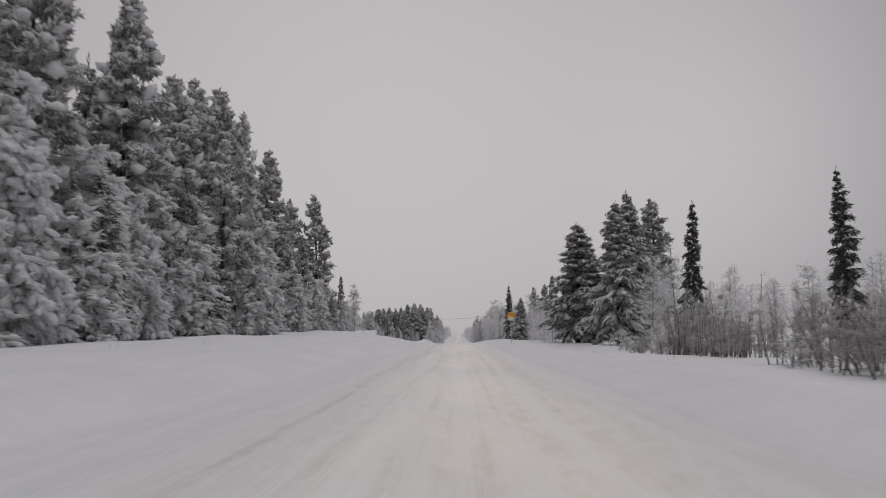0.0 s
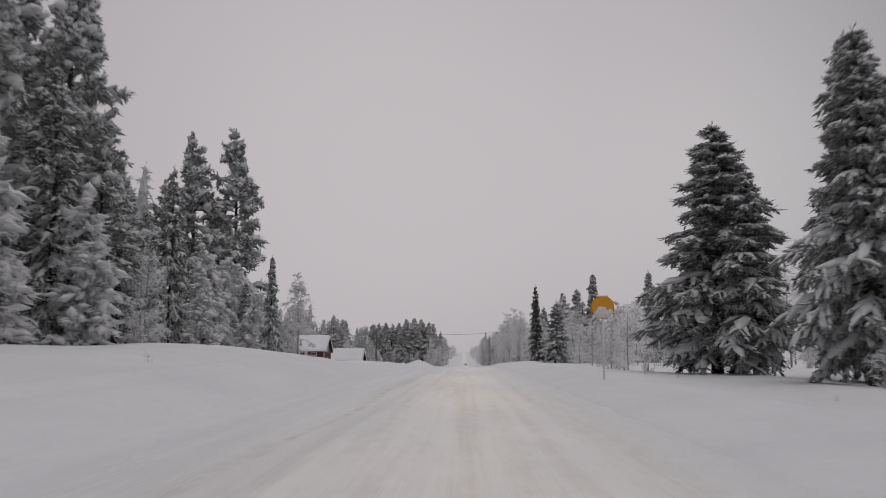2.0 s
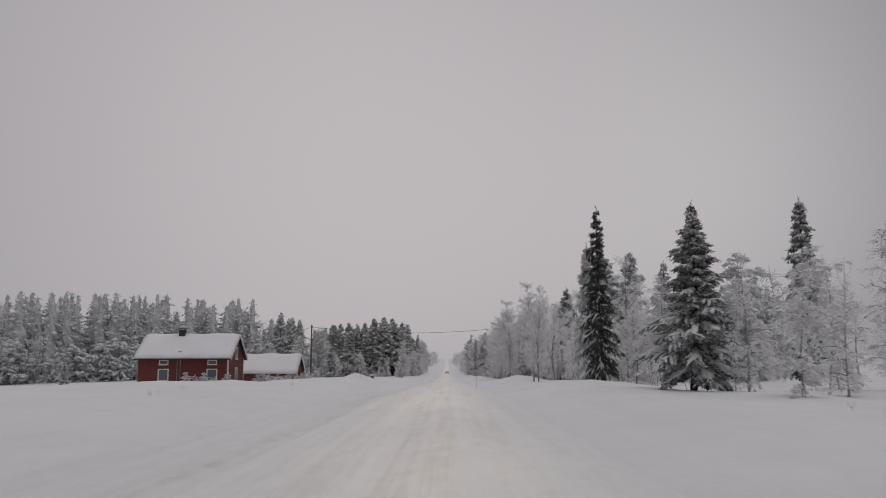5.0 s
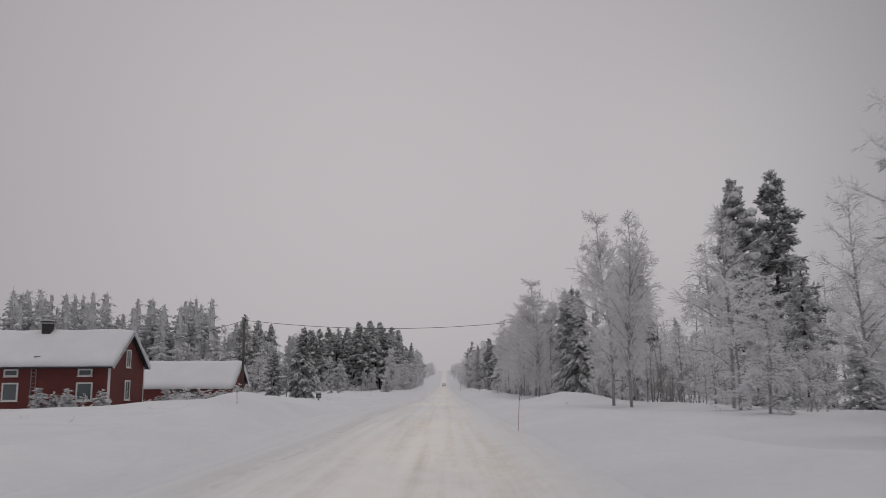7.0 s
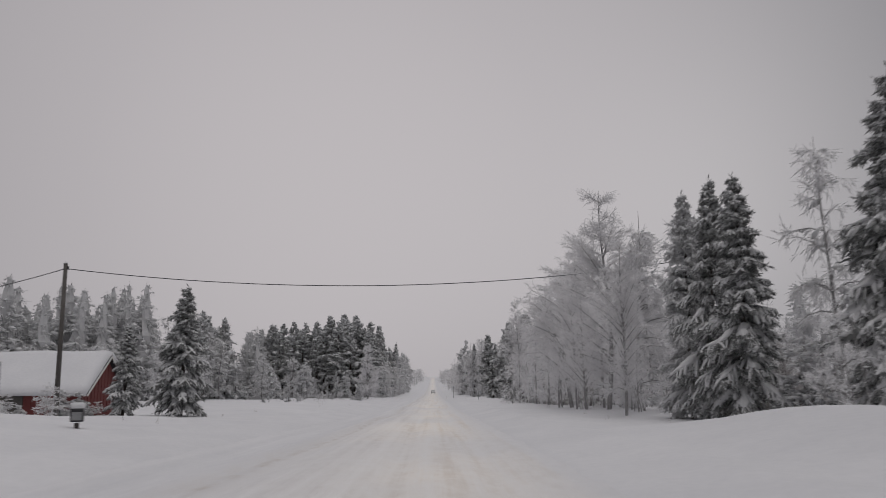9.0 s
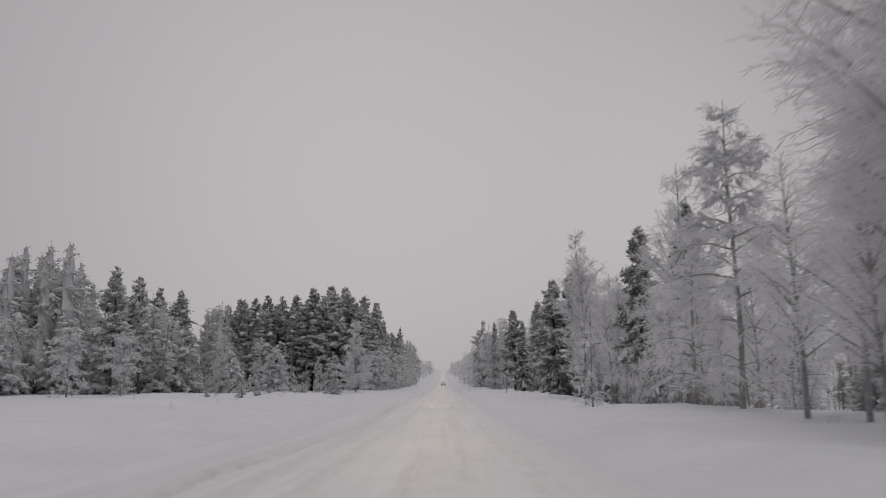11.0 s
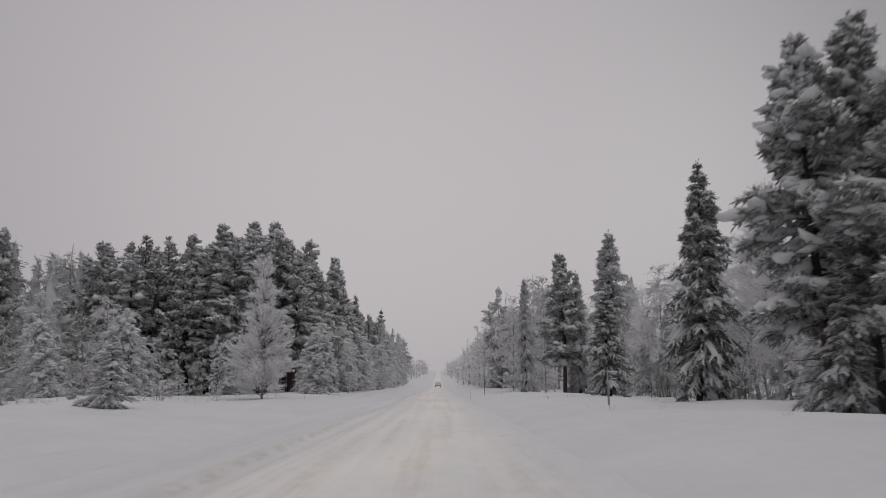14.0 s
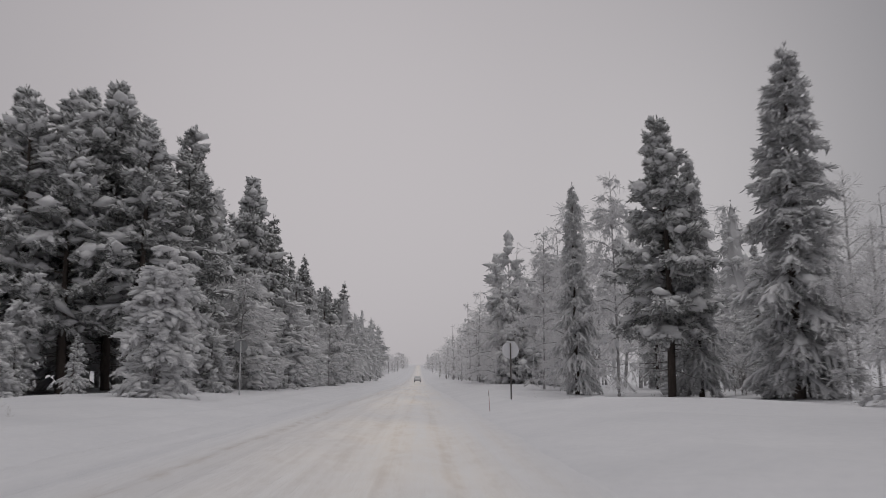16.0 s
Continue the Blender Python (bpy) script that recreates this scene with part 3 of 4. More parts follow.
def broadleaf_meshes(seed, kind, q):
    """Stems, limbs and frosted twigs, 10 m high. kind: birch, weeping, feather, snowy, laden, bush."""
    rng = np.random.default_rng(seed)
    H = 10.0
    trunk, limbs, crown, snow = Mesher(), Mesher(), Mesher(), Mesher()
    stems = {"birch": 1, "weeping": 1, "feather": 1, "bush": 5, "thicket": 11, "snowy": 2, "laden": 2}[kind]
    nl = {"birch": 54, "weeping": 50, "feather": 84, "bush": 8, "thicket": 9, "snowy": 24, "laden": 34}[kind]
    nl = max(5, int(nl * q ** 0.25))
    nb = max(4, int((20 if kind == "feather" else 14) * q ** 0.35))
    nt = max(3, int((14 if kind == "birch" else 10) * q ** 0.4))
    coarse = q ** -0.3
    up = np.array([0, 0, 1.0])
    for j in range(stems):
        lean = rng.normal(0, 0.35 if stems > 1 else 0.06, 2) * (3.0 if kind == "bush" else 1.6 if kind == "thicket" else 1.0)
        foot = np.array([rng.normal(0, 0.25), rng.normal(0, 0.25), 0]) * (stems > 1) * (3.0 if kind == "bush" else 5.0 if kind == "thicket" else 1.0)
        top = H * (1.0 if j == 0 else rng.uniform(0.45 if kind == "thicket" else 0.6, 0.92))
        wob = rng.normal(0, 0.12, 2)

        def axis(z):
            v = np.clip(z / H, 0, 1)
            return foot + np.stack([lean[0] * 1.8 * v ** 1.3 + wob[0] * np.sin(v * 6), lean[1] * 1.8 * v ** 1.3 + wob[1] * np.sin(v * 5), z], -1)

        zz = np.linspace(-0.5, top, 9)
        r = (0.085 if stems == 1 else 0.055) * (1 - np.clip(zz / top, 0, 1)) ** 0.9 + 0.008
        stem(trunk, axis(zz), r, 6)
        low = {"birch": 0.14, "weeping": 0.06, "feather": 0.03, "bush": 0.05, "thicket": 0.12, "snowy": 0.05, "laden": 0.04}[kind]
        high = 0.95 if kind == "birch" else 0.97
        u = low + (high - low) * np.sort(rng.uniform(0, 1, nl)) ** (1.15 if kind == "birch" else 0.9)
        w = (u - low) / (1 - low)
        if kind == "feather":
            reach = (2.5 * (1 - w) ** 0.75 + 0.3) * rng.uniform(0.65, 1.15, nl)
        elif kind == "thicket":
            reach = (0.5 + 1.0 * (1 - w)) * rng.uniform(0.6, 1.2, nl)
        elif kind == "birch":
            reach = (1.5 + 1.7 * np.sin(np.clip(w * 1.25, 0, 1) * math.pi)) * (1 - 0.62 * w) * rng.uniform(0.6, 1.2, nl)
        else:
            reach = 2.2 * np.sin(np.clip(0.24 + 0.72 * w, 0, 1) * math.pi) ** 0.75 * (1 - 0.3 * w) * rng.uniform(0.55, 1.15, nl) + 0.2
        rise = np.radians({"birch": 50, "weeping": 24, "feather": 22, "bush": 40, "thicket": 58, "snowy": 22, "laden": 26}[kind] + (24 if kind != "birch" else -6) * w + rng.normal(0, 9, nl))
        az = np.arange(nl) * 2.399 + rng.normal(0, 0.4, nl)
        d = np.stack([np.cos(az) * np.cos(rise), np.sin(az) * np.cos(rise), np.sin(rise)], -1)
        root = axis(u * top)
        sag = {"birch": 0.10, "weeping": 0.45, "feather": 0.02, "bush": 0.15, "thicket": 0.05, "snowy": 0.55, "laden": 0.75}[kind] * reach

        def along(k, s):
            p = root[k] + d[k] * (reach[k] * s)[:, None]
            p[:, 2] -= sag[k] * s ** 2.2
            return p

        idx, one = np.arange(nl), np.ones(nl)
        for a, b in ((0, 0.35), (0.35, 0.7), (0.7, 1.0)) if q > 0.2 else ((0, 0.5), (0.5, 1.0)):
            tubes(limbs, along(idx, a * one), along(idx, b * one), (0.026 * (1 - a) + 0.006) * (0.4 + 0.4 * reach), (0.026 * (1 - b) + 0.006) * (0.4 + 0.4 * reach))
        k = np.sort(rng.choice(idx, nl * nb, p=reach / reach.sum()))
        s = rng.uniform(0.12, 1.0, len(k))
        bp = along(k, s)
        droop = {"birch": -0.22, "weeping": -0.55, "feather": 0.05, "bush": 0.0, "thicket": 0.2, "snowy": -0.5, "laden": -0.6}[kind]
        bd = unit(d[k] * (1.0 if kind == "feather" else 0.8) + rng.normal(0, 0.33 if kind == "feather" else 0.5, (len(k), 3)) + up * droop)
        bl = reach[k] * rng.uniform(0.2, 0.48, len(k)) * (1.15 - 0.6 * s) + 0.14
        be = bp + bd * bl[:, None]
        be[:, 2] -= 0.12 * bl * (2.5 if kind in ("weeping", "snowy", "laden") else 1)
        if q > 0.45:
            tubes(crown, bp, be, np.full(len(k), 0.015), np.full(len(k), 0.008))
        else:
            blades(crown, bp, be - bp, rng.normal(0, 1, (len(k), 3)), bl, np.full(len(k), 0.035 * coarse))
        t = np.repeat(np.arange(len(k)), nt)
        f = rng.uniform(0.05, 1.0, len(t))
        tp = bp[t] + (be[t] - bp[t]) * f[:, None]
        tdir = unit(bd[t] * 0.8 + rng.normal(0, 0.28 if kind == "feather" else 0.5, (len(t), 3)) + up * droop * 0.9)
        tl = rng.uniform(0.14, 0.42, len(t)) * coarse
        thick = {"birch": 0.058, "weeping": 0.085, "feather": 0.125, "bush": 0.09, "thicket": 0.08, "snowy": 0.16, "laden": 0.17}[kind]
        blades(crown, tp, tdir, rng.normal(0, 1, (len(t), 3)), tl, tl * rng.uniform(0.7, 1.5, len(t)) * thick, 0.3)
        if kind in ("snowy", "laden", "weeping", "bush"):
            m = int(nl * {"snowy": 14, "laden": 40, "weeping": 4, "bush": 4}[kind] * q ** 0.5)
            kk = rng.integers(0, len(k), m)
            ff = rng.uniform(0.1, 0.9, m)
            c = bp[kk] + (be[kk] - bp[kk]) * ff[:, None]
            lumps(snow, rng, c, bd[kk] - up * 0.3, rng.uniform(0.05, 0.26 if kind == "laden" else 0.15, m) * q ** -0.15, 1 if q > 0.9 else 0, 0.65, 1.6, 0.3)
    wood = THICKET_BARK if kind == "thicket" else BIRCH_BARK
    parts = [("trunk" if stems == 1 else "stem", trunk, wood, True), ("branchwork", limbs, wood, True), ("crown", crown, THIN_FROST if kind == "thicket" else FROST, False)]
    if snow.v:
        parts.append(("snow_load", snow, TREE_SNOW, True))
    return parts


KINDS = {
    "spruce": ("spruce_tree", "tall spruce with drooping branches heaped with snow", 4),
    "dark": ("spruce_tree", "slender dark green spruce with only a little snow", 2),
    "pine": ("pine_tree", "tall pine with bare lower trunk and snow-laden crown", 4),
    "crested": ("pine_tree", "tall pine, dark inside, with white clumps of snow on its boughs", 4),
    "loaded": ("pine_tree", "tall pine white with snow over a dark bare lower trunk", 4),
    "heavy": ("spruce_tree", "broad spruce, its long boughs hanging under clumps of snow", 3),
    "rimed": ("spruce_tree", "slender spruce pale all over with rime and snow", 3),
    "small": ("spruce_tree", "young spruce almost buried in snow", 2),
    "birch": ("birch_tree", "leafless birch with twigs white with hoarfrost", 4),
    "weeping": ("birch_tree", "leafless birch, branches bowed down by frost and snow", 3),
    "feather": ("birch_tree", "leafless tree with feathery ascending branches thick with hoarfrost", 2),
    "snowy": ("birch_tree", "young birch bent under thick clumps of snow", 3),
    "laden": ("birch_tree", "birch bowed down under heavy white clumps of snow", 3),
    "thicket": ("bush", "leafless thicket of thin upright stems dusted with frost", 3),
    "bush": ("bush", "leafless frosted bush growing out of the snow", 3),
}
PROTO, RAW = {}, {}
tree_rng = random.Random(7)
PLACED = []


def raw_parts(kind, pick, fine):
    """The part arrays of one variety, made once."""
    key = (kind, pick, fine)
    if key not in RAW:
        seed = sum(kind.encode()) * 31 + 10 * pick + int(fine * 9)
        make = conifer_meshes if kind in SPRUCES or kind in PINES else broadleaf_meshes
        RAW[key] = make(seed, kind, fine)
    return RAW[key]


def stand(kind, x, y, tall, spread, sink):
    turn, pick = tree_rng.uniform(0, 360), tree_rng.randrange(KINDS[kind][2])
    k = tall / 10.0
    sp = k * spread * (1.0 if tall > 9 else 1.12)
    m = pose(x, y, height(x, y) - sink, tree_rng.gauss(0, 0.8), tree_rng.gauss(0, 0.8), turn)
    PLACED.append((x, y))
    return m, (sp, sp, k), pick


def tree(kind, x, y, top=None, tall=None, fine=1.0, spread=1.0, sink=0.1):
    """Stands a tree in the snow: top is the height of its tip in the world, tall its own height."""
    m, size, pick = stand(kind, x, y, tall or top - height(x, y), spread, sink)
    fine = 1.5 if fine > 1.2 else 1.0 if fine > 0.7 else 0.4 if kind in SPRUCES or kind in PINES else 0.3
    pick = pick % 2 if fine > 1.2 or kind in ("laden", "weeping", "thicket") else pick % 3
    key = (kind, pick, fine)
    if key in PROTO:
        ob = copy_thing(PROTO[key], m)
    else:
        name, label, _ = KINDS[kind]
        ob = thing(name, m, label, "bush" if name == "bush" else "tree", "bushes along the road" if name == "bush" else "trees along the road")
        for nm, ms, material, smooth in raw_parts(kind, pick, fine):
            pt = child(nm, ms.mesh(nm, material, smooth), ob, {"snow_load": "white snow lying on the branches"}.get(nm, ""))
            if nm != "trunk":
                tagged(pt, kind="stuff")
        PROTO[key] = ob
    ob.scale = size
    return ob


class Wood:
    """Many far trees joined into one thing, a part for each material."""

    def __init__(self, label):
        self.label, self.parts = label, {}

    def tree(self, kind, x, y, tall, fine, spread):
        m, size, pick = stand(kind, x, y, tall, spread, 0.1)
        a = np.array(m @ Matrix.Diagonal((*size, 1)))
        for nm, ms, material, smooth in raw_parts(kind, pick, fine):
            into = self.parts.setdefault((nm if nm != "stem" else "trunk", material.name), (Mesher(), material, smooth))[0]
            v = np.concatenate(ms.v) @ a[:3, :3].T + a[:3, 3]
            start = into.count
            into.v.append(v.astype(np.float32))
            into.count += len(v)
            into.f.extend(f + start for f in ms.f)

    def finish(self):
        ob = thing("forest", Matrix(), self.label, "forest", kind="stuff")
        for (nm, _), (ms, material, smooth) in self.parts.items():
            tagged(child(nm, ms.mesh(nm, material, smooth), ob), kind="stuff")


# trees that stand out one by one: kind, x, y, height of the tip, spread, and how fine if not 1
SOLO = [
    ("heavy", 11.0, 78.3, 12.4, 1.9, 2.5), ("heavy", 12.1, 76.6, 10.1, 1.15, 2.5), ("heavy", 12.6, 67.6, 12.7, 1.3, 2.5), ("heavy", 15.0, 72.7, 14.4, 1.1, 2.5), ("pine", 18.1, 77.0, 14.4, 1.1),
    ("dark", 15.9, 57.0, 10.9, 0.8), ("dark", 20.4, 45.0, 10.7, 0.8), ("dark", 8.6, 140.0, 10.9, 0.82), ("rimed", 9.1, 146.8, 10.0, 0.85), ("heavy", 9.1, 126.2, 7.9, 1.4, 2.5),
    ("spruce", 16.9, 152.7, 13.7, 0.9), ("snowy", 13.5, 146.0, 7.0, 1.4), ("snowy", 16.0, 148.5, 7.7, 1.3), ("weeping", 12.6, 151.0, 6.6, 1.2), ("birch", 8.3, 168.0, 9.8, 0.8, 2.2), ("birch", 8.2, 171.3, 10.3, 0.8, 2.2), ("loaded", 15.8, 176.5, 12.9, 1.0), ("pine", 18.2, 177.0, 13.5, 1.0),
    ("rimed", 10.6, 202.0, 10.0, 0.9, 1.6), ("heavy", 10.5, 199.0, 9.9, 0.75, 1.6), ("heavy", 10.9, 197.4, 9.5, 0.95, 1.6), ("heavy", 14.0, 193.0, 11.8, 1.15, 1.6), ("birch", 8.6, 204.6, 8.6, 0.9, 2.2),
    ("birch", 8.7, 208.6, 11.7, 1.25, 2.2), ("birch", 7.8, 212.0, 8.0, 0.7, 2.2), ("birch", 8.7, 218.5, 11.4, 1.25, 2.2), ("weeping", 10.2, 208.0, 10.6, 1.0, 1.6), ("birch", 9.6, 222.0, 10.2, 1.05, 2.2), ("weeping", 8.7, 229.0, 9.8, 1.0), ("birch", 9.4, 237.0, 10.0, 1.0), ("birch", 9.9, 262.0, 12.2, 0.8, 2.2), ("birch", 11.8, 260.0, 8.9, 0.8), ("pine", 12.0, 253.9, 10.6, 1.0), ("spruce", 12.6, 247.0, 10.8, 1.0),
    ("crested", 11.3, 285.0, 11.3, 1.1, 1.6), ("crested", 12.9, 285.5, 12.2, 1.1, 1.6), ("crested", 13.0, 282.5, 12.1, 1.15, 1.6), ("spruce", 12.4, 300.5, 11.8, 1.0, 2.0), ("heavy", 10.7, 311.7, 6.9, 1.15, 1.6),
    ("rimed", 14.5, 330.0, 13.7, 1.2, 1.6), ("rimed", 13.2, 277.0, 7.6, 0.85, 1.6), ("heavy", 11.2, 284.0, 4.8, 1.1), ("rimed", 12.4, 287.2, 6.4, 1.0), ("heavy", 14.0, 280.6, 7.0, 1.0), ("crested", 11.6, 335.7, 12.7, 1.1, 3.0), ("rimed", 13.0, 336.1, 11.3, 0.9, 1.6), ("rimed", 9.1, 343.7, 11.6, 0.75), ("weeping", 10.6, 341.0, 11.8, 0.8), ("weeping", 8.6, 352.0, 10.8, 0.9), ("weeping", 9.6, 349.0, 9.0, 0.9), ("weeping", 15.5, 318.0, 9.5, 1.0), ("birch", 14.7, 297.0, 10.0, 1.1, 1.6), ("birch", 16.1, 303.0, 9.6, 1.1, 1.6), ("birch", 15.6, 308.5, 10.4, 1.1, 1.6),
    ("loaded", -18.0, 58.0, 19.9, 0.92, 1.6), ("loaded", -17.5, 50.0, 17.6, 0.92, 1.6), ("loaded", -19.0, 66.0, 21.8, 0.92, 1.6), ("loaded", -16.5, 41.0, 19.0, 0.92, 1.6), ("loaded", -17.0, 32.0, 18.5, 0.92, 1.6), ("loaded", -21.6, 74.2, 21.9, 0.92, 1.6), ("loaded", -18.2, 77.6, 19.4, 0.92, 1.6), ("loaded", -21.5, 79.4, 21.5, 0.92, 1.6), ("laden", -14.6, 27.5, 11.0, 0.85, 1.6), ("laden", -14.8, 34.5, 10.0, 0.8, 1.6), ("pine", -20.8, 104.7, 19.4, 0.85), ("pine", -18.0, 106.8, 20.4, 0.85),
    ("laden", -15.2, 93.5, 9.5, 0.9), ("laden", -16.6, 97.5, 9.6, 0.9), ("weeping", -13.5, 110.0, 9.4, 0.8), ("laden", -15.2, 106.8, 6.8, 0.9), ("weeping", -14.0, 107.2, 5.6, 0.9), ("laden", -14.4, 112.5, 6.0, 1.0), ("spruce", -14.6, 105.0, 10.0, 0.6), ("weeping", -15.8, 108.5, 8.0, 0.9), ("laden", -17.0, 103.5, 9.0, 0.9),
    ("heavy", -15.4, 213.8, 5.8, 1.15), ("heavy", -12.9, 215.4, 8.0, 1.2, 1.6), ("small", -9.9, 290.0, 3.2, 1.5, 1.6), ("laden", 19.5, 150.0, 10.0, 1.1), ("laden", 16.8, 142.5, 7.6, 1.2), ("weeping", 20.5, 143.0, 9.5, 1.1), ("spruce", 24.5, 153.0, 14.0, 0.9), ("spruce", 22.4, 131.0, 7.9, 1.0), ("feather", -10.8, 318.1, 9.8, 0.98), ("crested", -43.0, 318.0, 17.2, 0.9), ("crested", -39.5, 319.0, 16.0, 0.9), ("weeping", -37.0, 306.0, 9.0, 1.2), ("weeping", -42.0, 303.0, 8.5, 1.2), ("laden", -9.6, 334.0, 6.9, 1.15, 1.6),
    ("laden", -11.0, 340.0, 7.0, 1.1), ("crested", -15.3, 344.7, 17.3, 1.1, 3.0), ("crested", -18.0, 347.1, 17.8, 1.1, 3.0), ("crested", -20.8, 345.5, 17.4, 1.0, 1.6), ("crested", -13.0, 350.0, 16.4, 0.9), ("crested", -23.5, 344.0, 16.0, 0.9), ("crested", -12.0, 363.6, 16.5, 1.0), ("rimed", -34.5, 175.0, 3.4, 1.4), ("laden", -23.0, 327.0, 7.5, 1.1), ("weeping", -25.6, 329.5, 8.6, 1.1), ("laden", -28.2, 326.0, 7.2, 1.1), ("weeping", -31.4, 330.0, 9.0, 1.1), ("crested", -42.9, 345.9, 17.0, 0.9), ("crested", -45.0, 342.5, 17.2, 0.9),
]
for kind, x, y, top, spread, *fine in SOLO:
    tree(kind, x, y, top=top, spread=spread, fine=fine[0] if fine else 1.0)


def scatter(n, spot, kinds, tall, gap=1.6, fine=0.4, seed=1, spread=(0.8, 1.1), wood=None):
    """n trees at places that spot(r) gives, keeping a gap to those that stand."""
    r = random.Random(seed)
    tries = 0
    while n > 0 and tries < 4000:
        tries += 1
        x, y = spot(r)
        if any(abs(x - a) < gap and abs(y - b) < gap and math.hypot(x - a, y - b) < gap for a, b in PLACED):
            continue
        kind = r.choice(kinds)
        lo, hi = tall.get(kind, tall[""])
        if wood:
            wood.tree(kind, x, y, r.uniform(lo, hi), fine, r.uniform(*spread))
        else:
            tree(kind, x, y, tall=r.uniform(lo, hi), fine=fine, spread=r.uniform(*spread))
        n -= 1


# tall pine wood on the bank
scatter(18, lambda r: (r.uniform(-20, -15.2), r.uniform(-2, 72)), ["loaded", "crested", "loaded", "heavy"], {"": (12.5, 15.5)}, 2.0, 0.6, 11, (0.7, 0.9))
scatter(12, lambda r: (r.uniform(-20, -15.5), r.uniform(72, 97)), ["pine", "pine", "spruce"], {"": (8, 12)}, 2.0, 0.6, 14, (0.8, 1.0))
scatter(34, lambda r: (r.uniform(-17, -13.4), r.uniform(4, 93)), ["laden", "laden", "weeping", "bush", "spruce"], {"": (4, 8), "bush": (2, 3.5), "spruce": (4, 8)}, 1.5, 0.4, 13, (0.8, 1.2))
scatter(12, lambda r: (r.uniform(-19, -14.6), r.uniform(93, 110)), ["laden", "weeping", "spruce", "bush", "laden"], {"": (4, 7), "bush": (2, 3.5)}, 1.4, 0.45, 15, (0.8, 1.2))
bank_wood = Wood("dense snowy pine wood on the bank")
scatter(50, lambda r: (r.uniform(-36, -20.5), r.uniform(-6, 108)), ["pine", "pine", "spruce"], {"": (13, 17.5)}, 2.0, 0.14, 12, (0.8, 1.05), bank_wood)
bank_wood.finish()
# mixed strip on the other side
scatter(30, lambda r: (r.uniform(8.8, 12.5), r.uniform(12, 40)), ["thicket", "thicket", "thicket", "bush"], {"": (1.4, 2.6), "bush": (1.0, 1.9)}, 0.85, 0.35, 21, (1.4, 2.2))
scatter(24, lambda r: (r.uniform(10.3, 13.5), r.uniform(38, 66)), ["thicket", "bush", "thicket"], {"": (0.7, 1.6)}, 0.9, 0.35, 19, (1.5, 2.3))
scatter(40, lambda r: (r.uniform(12.5, 24), r.uniform(16, 62)), ["birch", "birch", "thicket", "weeping"], {"": (3.4, 5.6), "thicket": (3.0, 4.6)}, 1.2, 0.4, 20, (0.9, 1.3))
scatter(26, lambda r: (r.uniform(14, 24), r.uniform(62, 135)), ["birch", "weeping", "snowy", "bush"], {"": (5, 8.5), "bush": (2, 3.5), "snowy": (3, 6)}, 1.8, 0.25, 22)
scatter(22, lambda r: (r.uniform(9.5, 13), r.uniform(80, 140)), ["bush", "snowy", "weeping", "bush"], {"": (2.5, 5), "bush": (1.5, 2.6)}, 1.7, 0.25, 23)
scatter(34, lambda r: (r.uniform(9.5, 17), r.uniform(148, 250)), ["birch", "birch", "weeping", "rimed", "bush", "snowy"], {"": (6, 9.5), "bush": (2, 3.5), "snowy": (3, 5)}, 1.7, 0.3, 24)
scatter(64, lambda r: (r.uniform(10.0, 17), r.uniform(150, 252)), ["bush", "thicket", "weeping", "laden"], {"": (1.6, 3.6), "weeping": (2.5, 5), "laden": (2, 4)}, 1.0, 0.4, 61, (0.9, 1.4))
scatter(60, lambda r: (r.uniform(13.2, 19), r.uniform(252, 350)), ["bush", "thicket", "weeping", "laden"], {"": (1.6, 3.6), "weeping": (2.5, 6), "laden": (2, 5)}, 1.0, 0.4, 62, (0.9, 1.4))
scatter(18, lambda r: (r.uniform(7.8, 11.5), r.uniform(206, 248)), ["birch", "birch", "bush", "weeping"], {"": (4, 8), "bush": (2, 3)}, 1.4, 0.35, 27)
scatter(40, lambda r: (lambda y: (r.uniform(14.8 if y > 268 else 10, 18.5), y))(r.uniform(250, 352)), ["birch", "birch", "rimed", "weeping", "laden", "snowy"], {"": (6, 9.2), "snowy": (3, 6)}, 1.7, 0.4, 25)
scatter(10, lambda r: (r.uniform(11.5, 18), r.uniform(258, 272)), ["birch", "birch", "weeping"], {"": (6.5, 10)}, 1.6, 0.8, 29, (0.8, 1.0))
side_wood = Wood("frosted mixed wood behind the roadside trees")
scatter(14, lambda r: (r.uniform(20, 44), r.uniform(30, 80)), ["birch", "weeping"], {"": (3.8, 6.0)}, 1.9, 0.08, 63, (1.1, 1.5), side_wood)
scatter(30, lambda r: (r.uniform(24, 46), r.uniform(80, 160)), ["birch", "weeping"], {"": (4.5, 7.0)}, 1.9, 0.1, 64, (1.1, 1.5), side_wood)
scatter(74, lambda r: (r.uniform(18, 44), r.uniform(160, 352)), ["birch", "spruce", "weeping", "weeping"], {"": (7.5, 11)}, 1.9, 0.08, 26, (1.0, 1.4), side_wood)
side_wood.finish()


# low frosted scrub on the open strip
scatter(24, lambda r: (r.uniform(-27, -11.5), r.uniform(296, 330)), ["bush", "laden", "small", "bush"], {"": (0.6, 1.6)}, 1.2, 0.2, 28, (1.4, 2.2))
# the wood beyond the field
def beyond(r):
    d = r.expovariate(1 / 9.0)
    k = r.uniform(0, 1)
    return -132 + 82 * k - d * 0.35, 252 + 72 * k + d


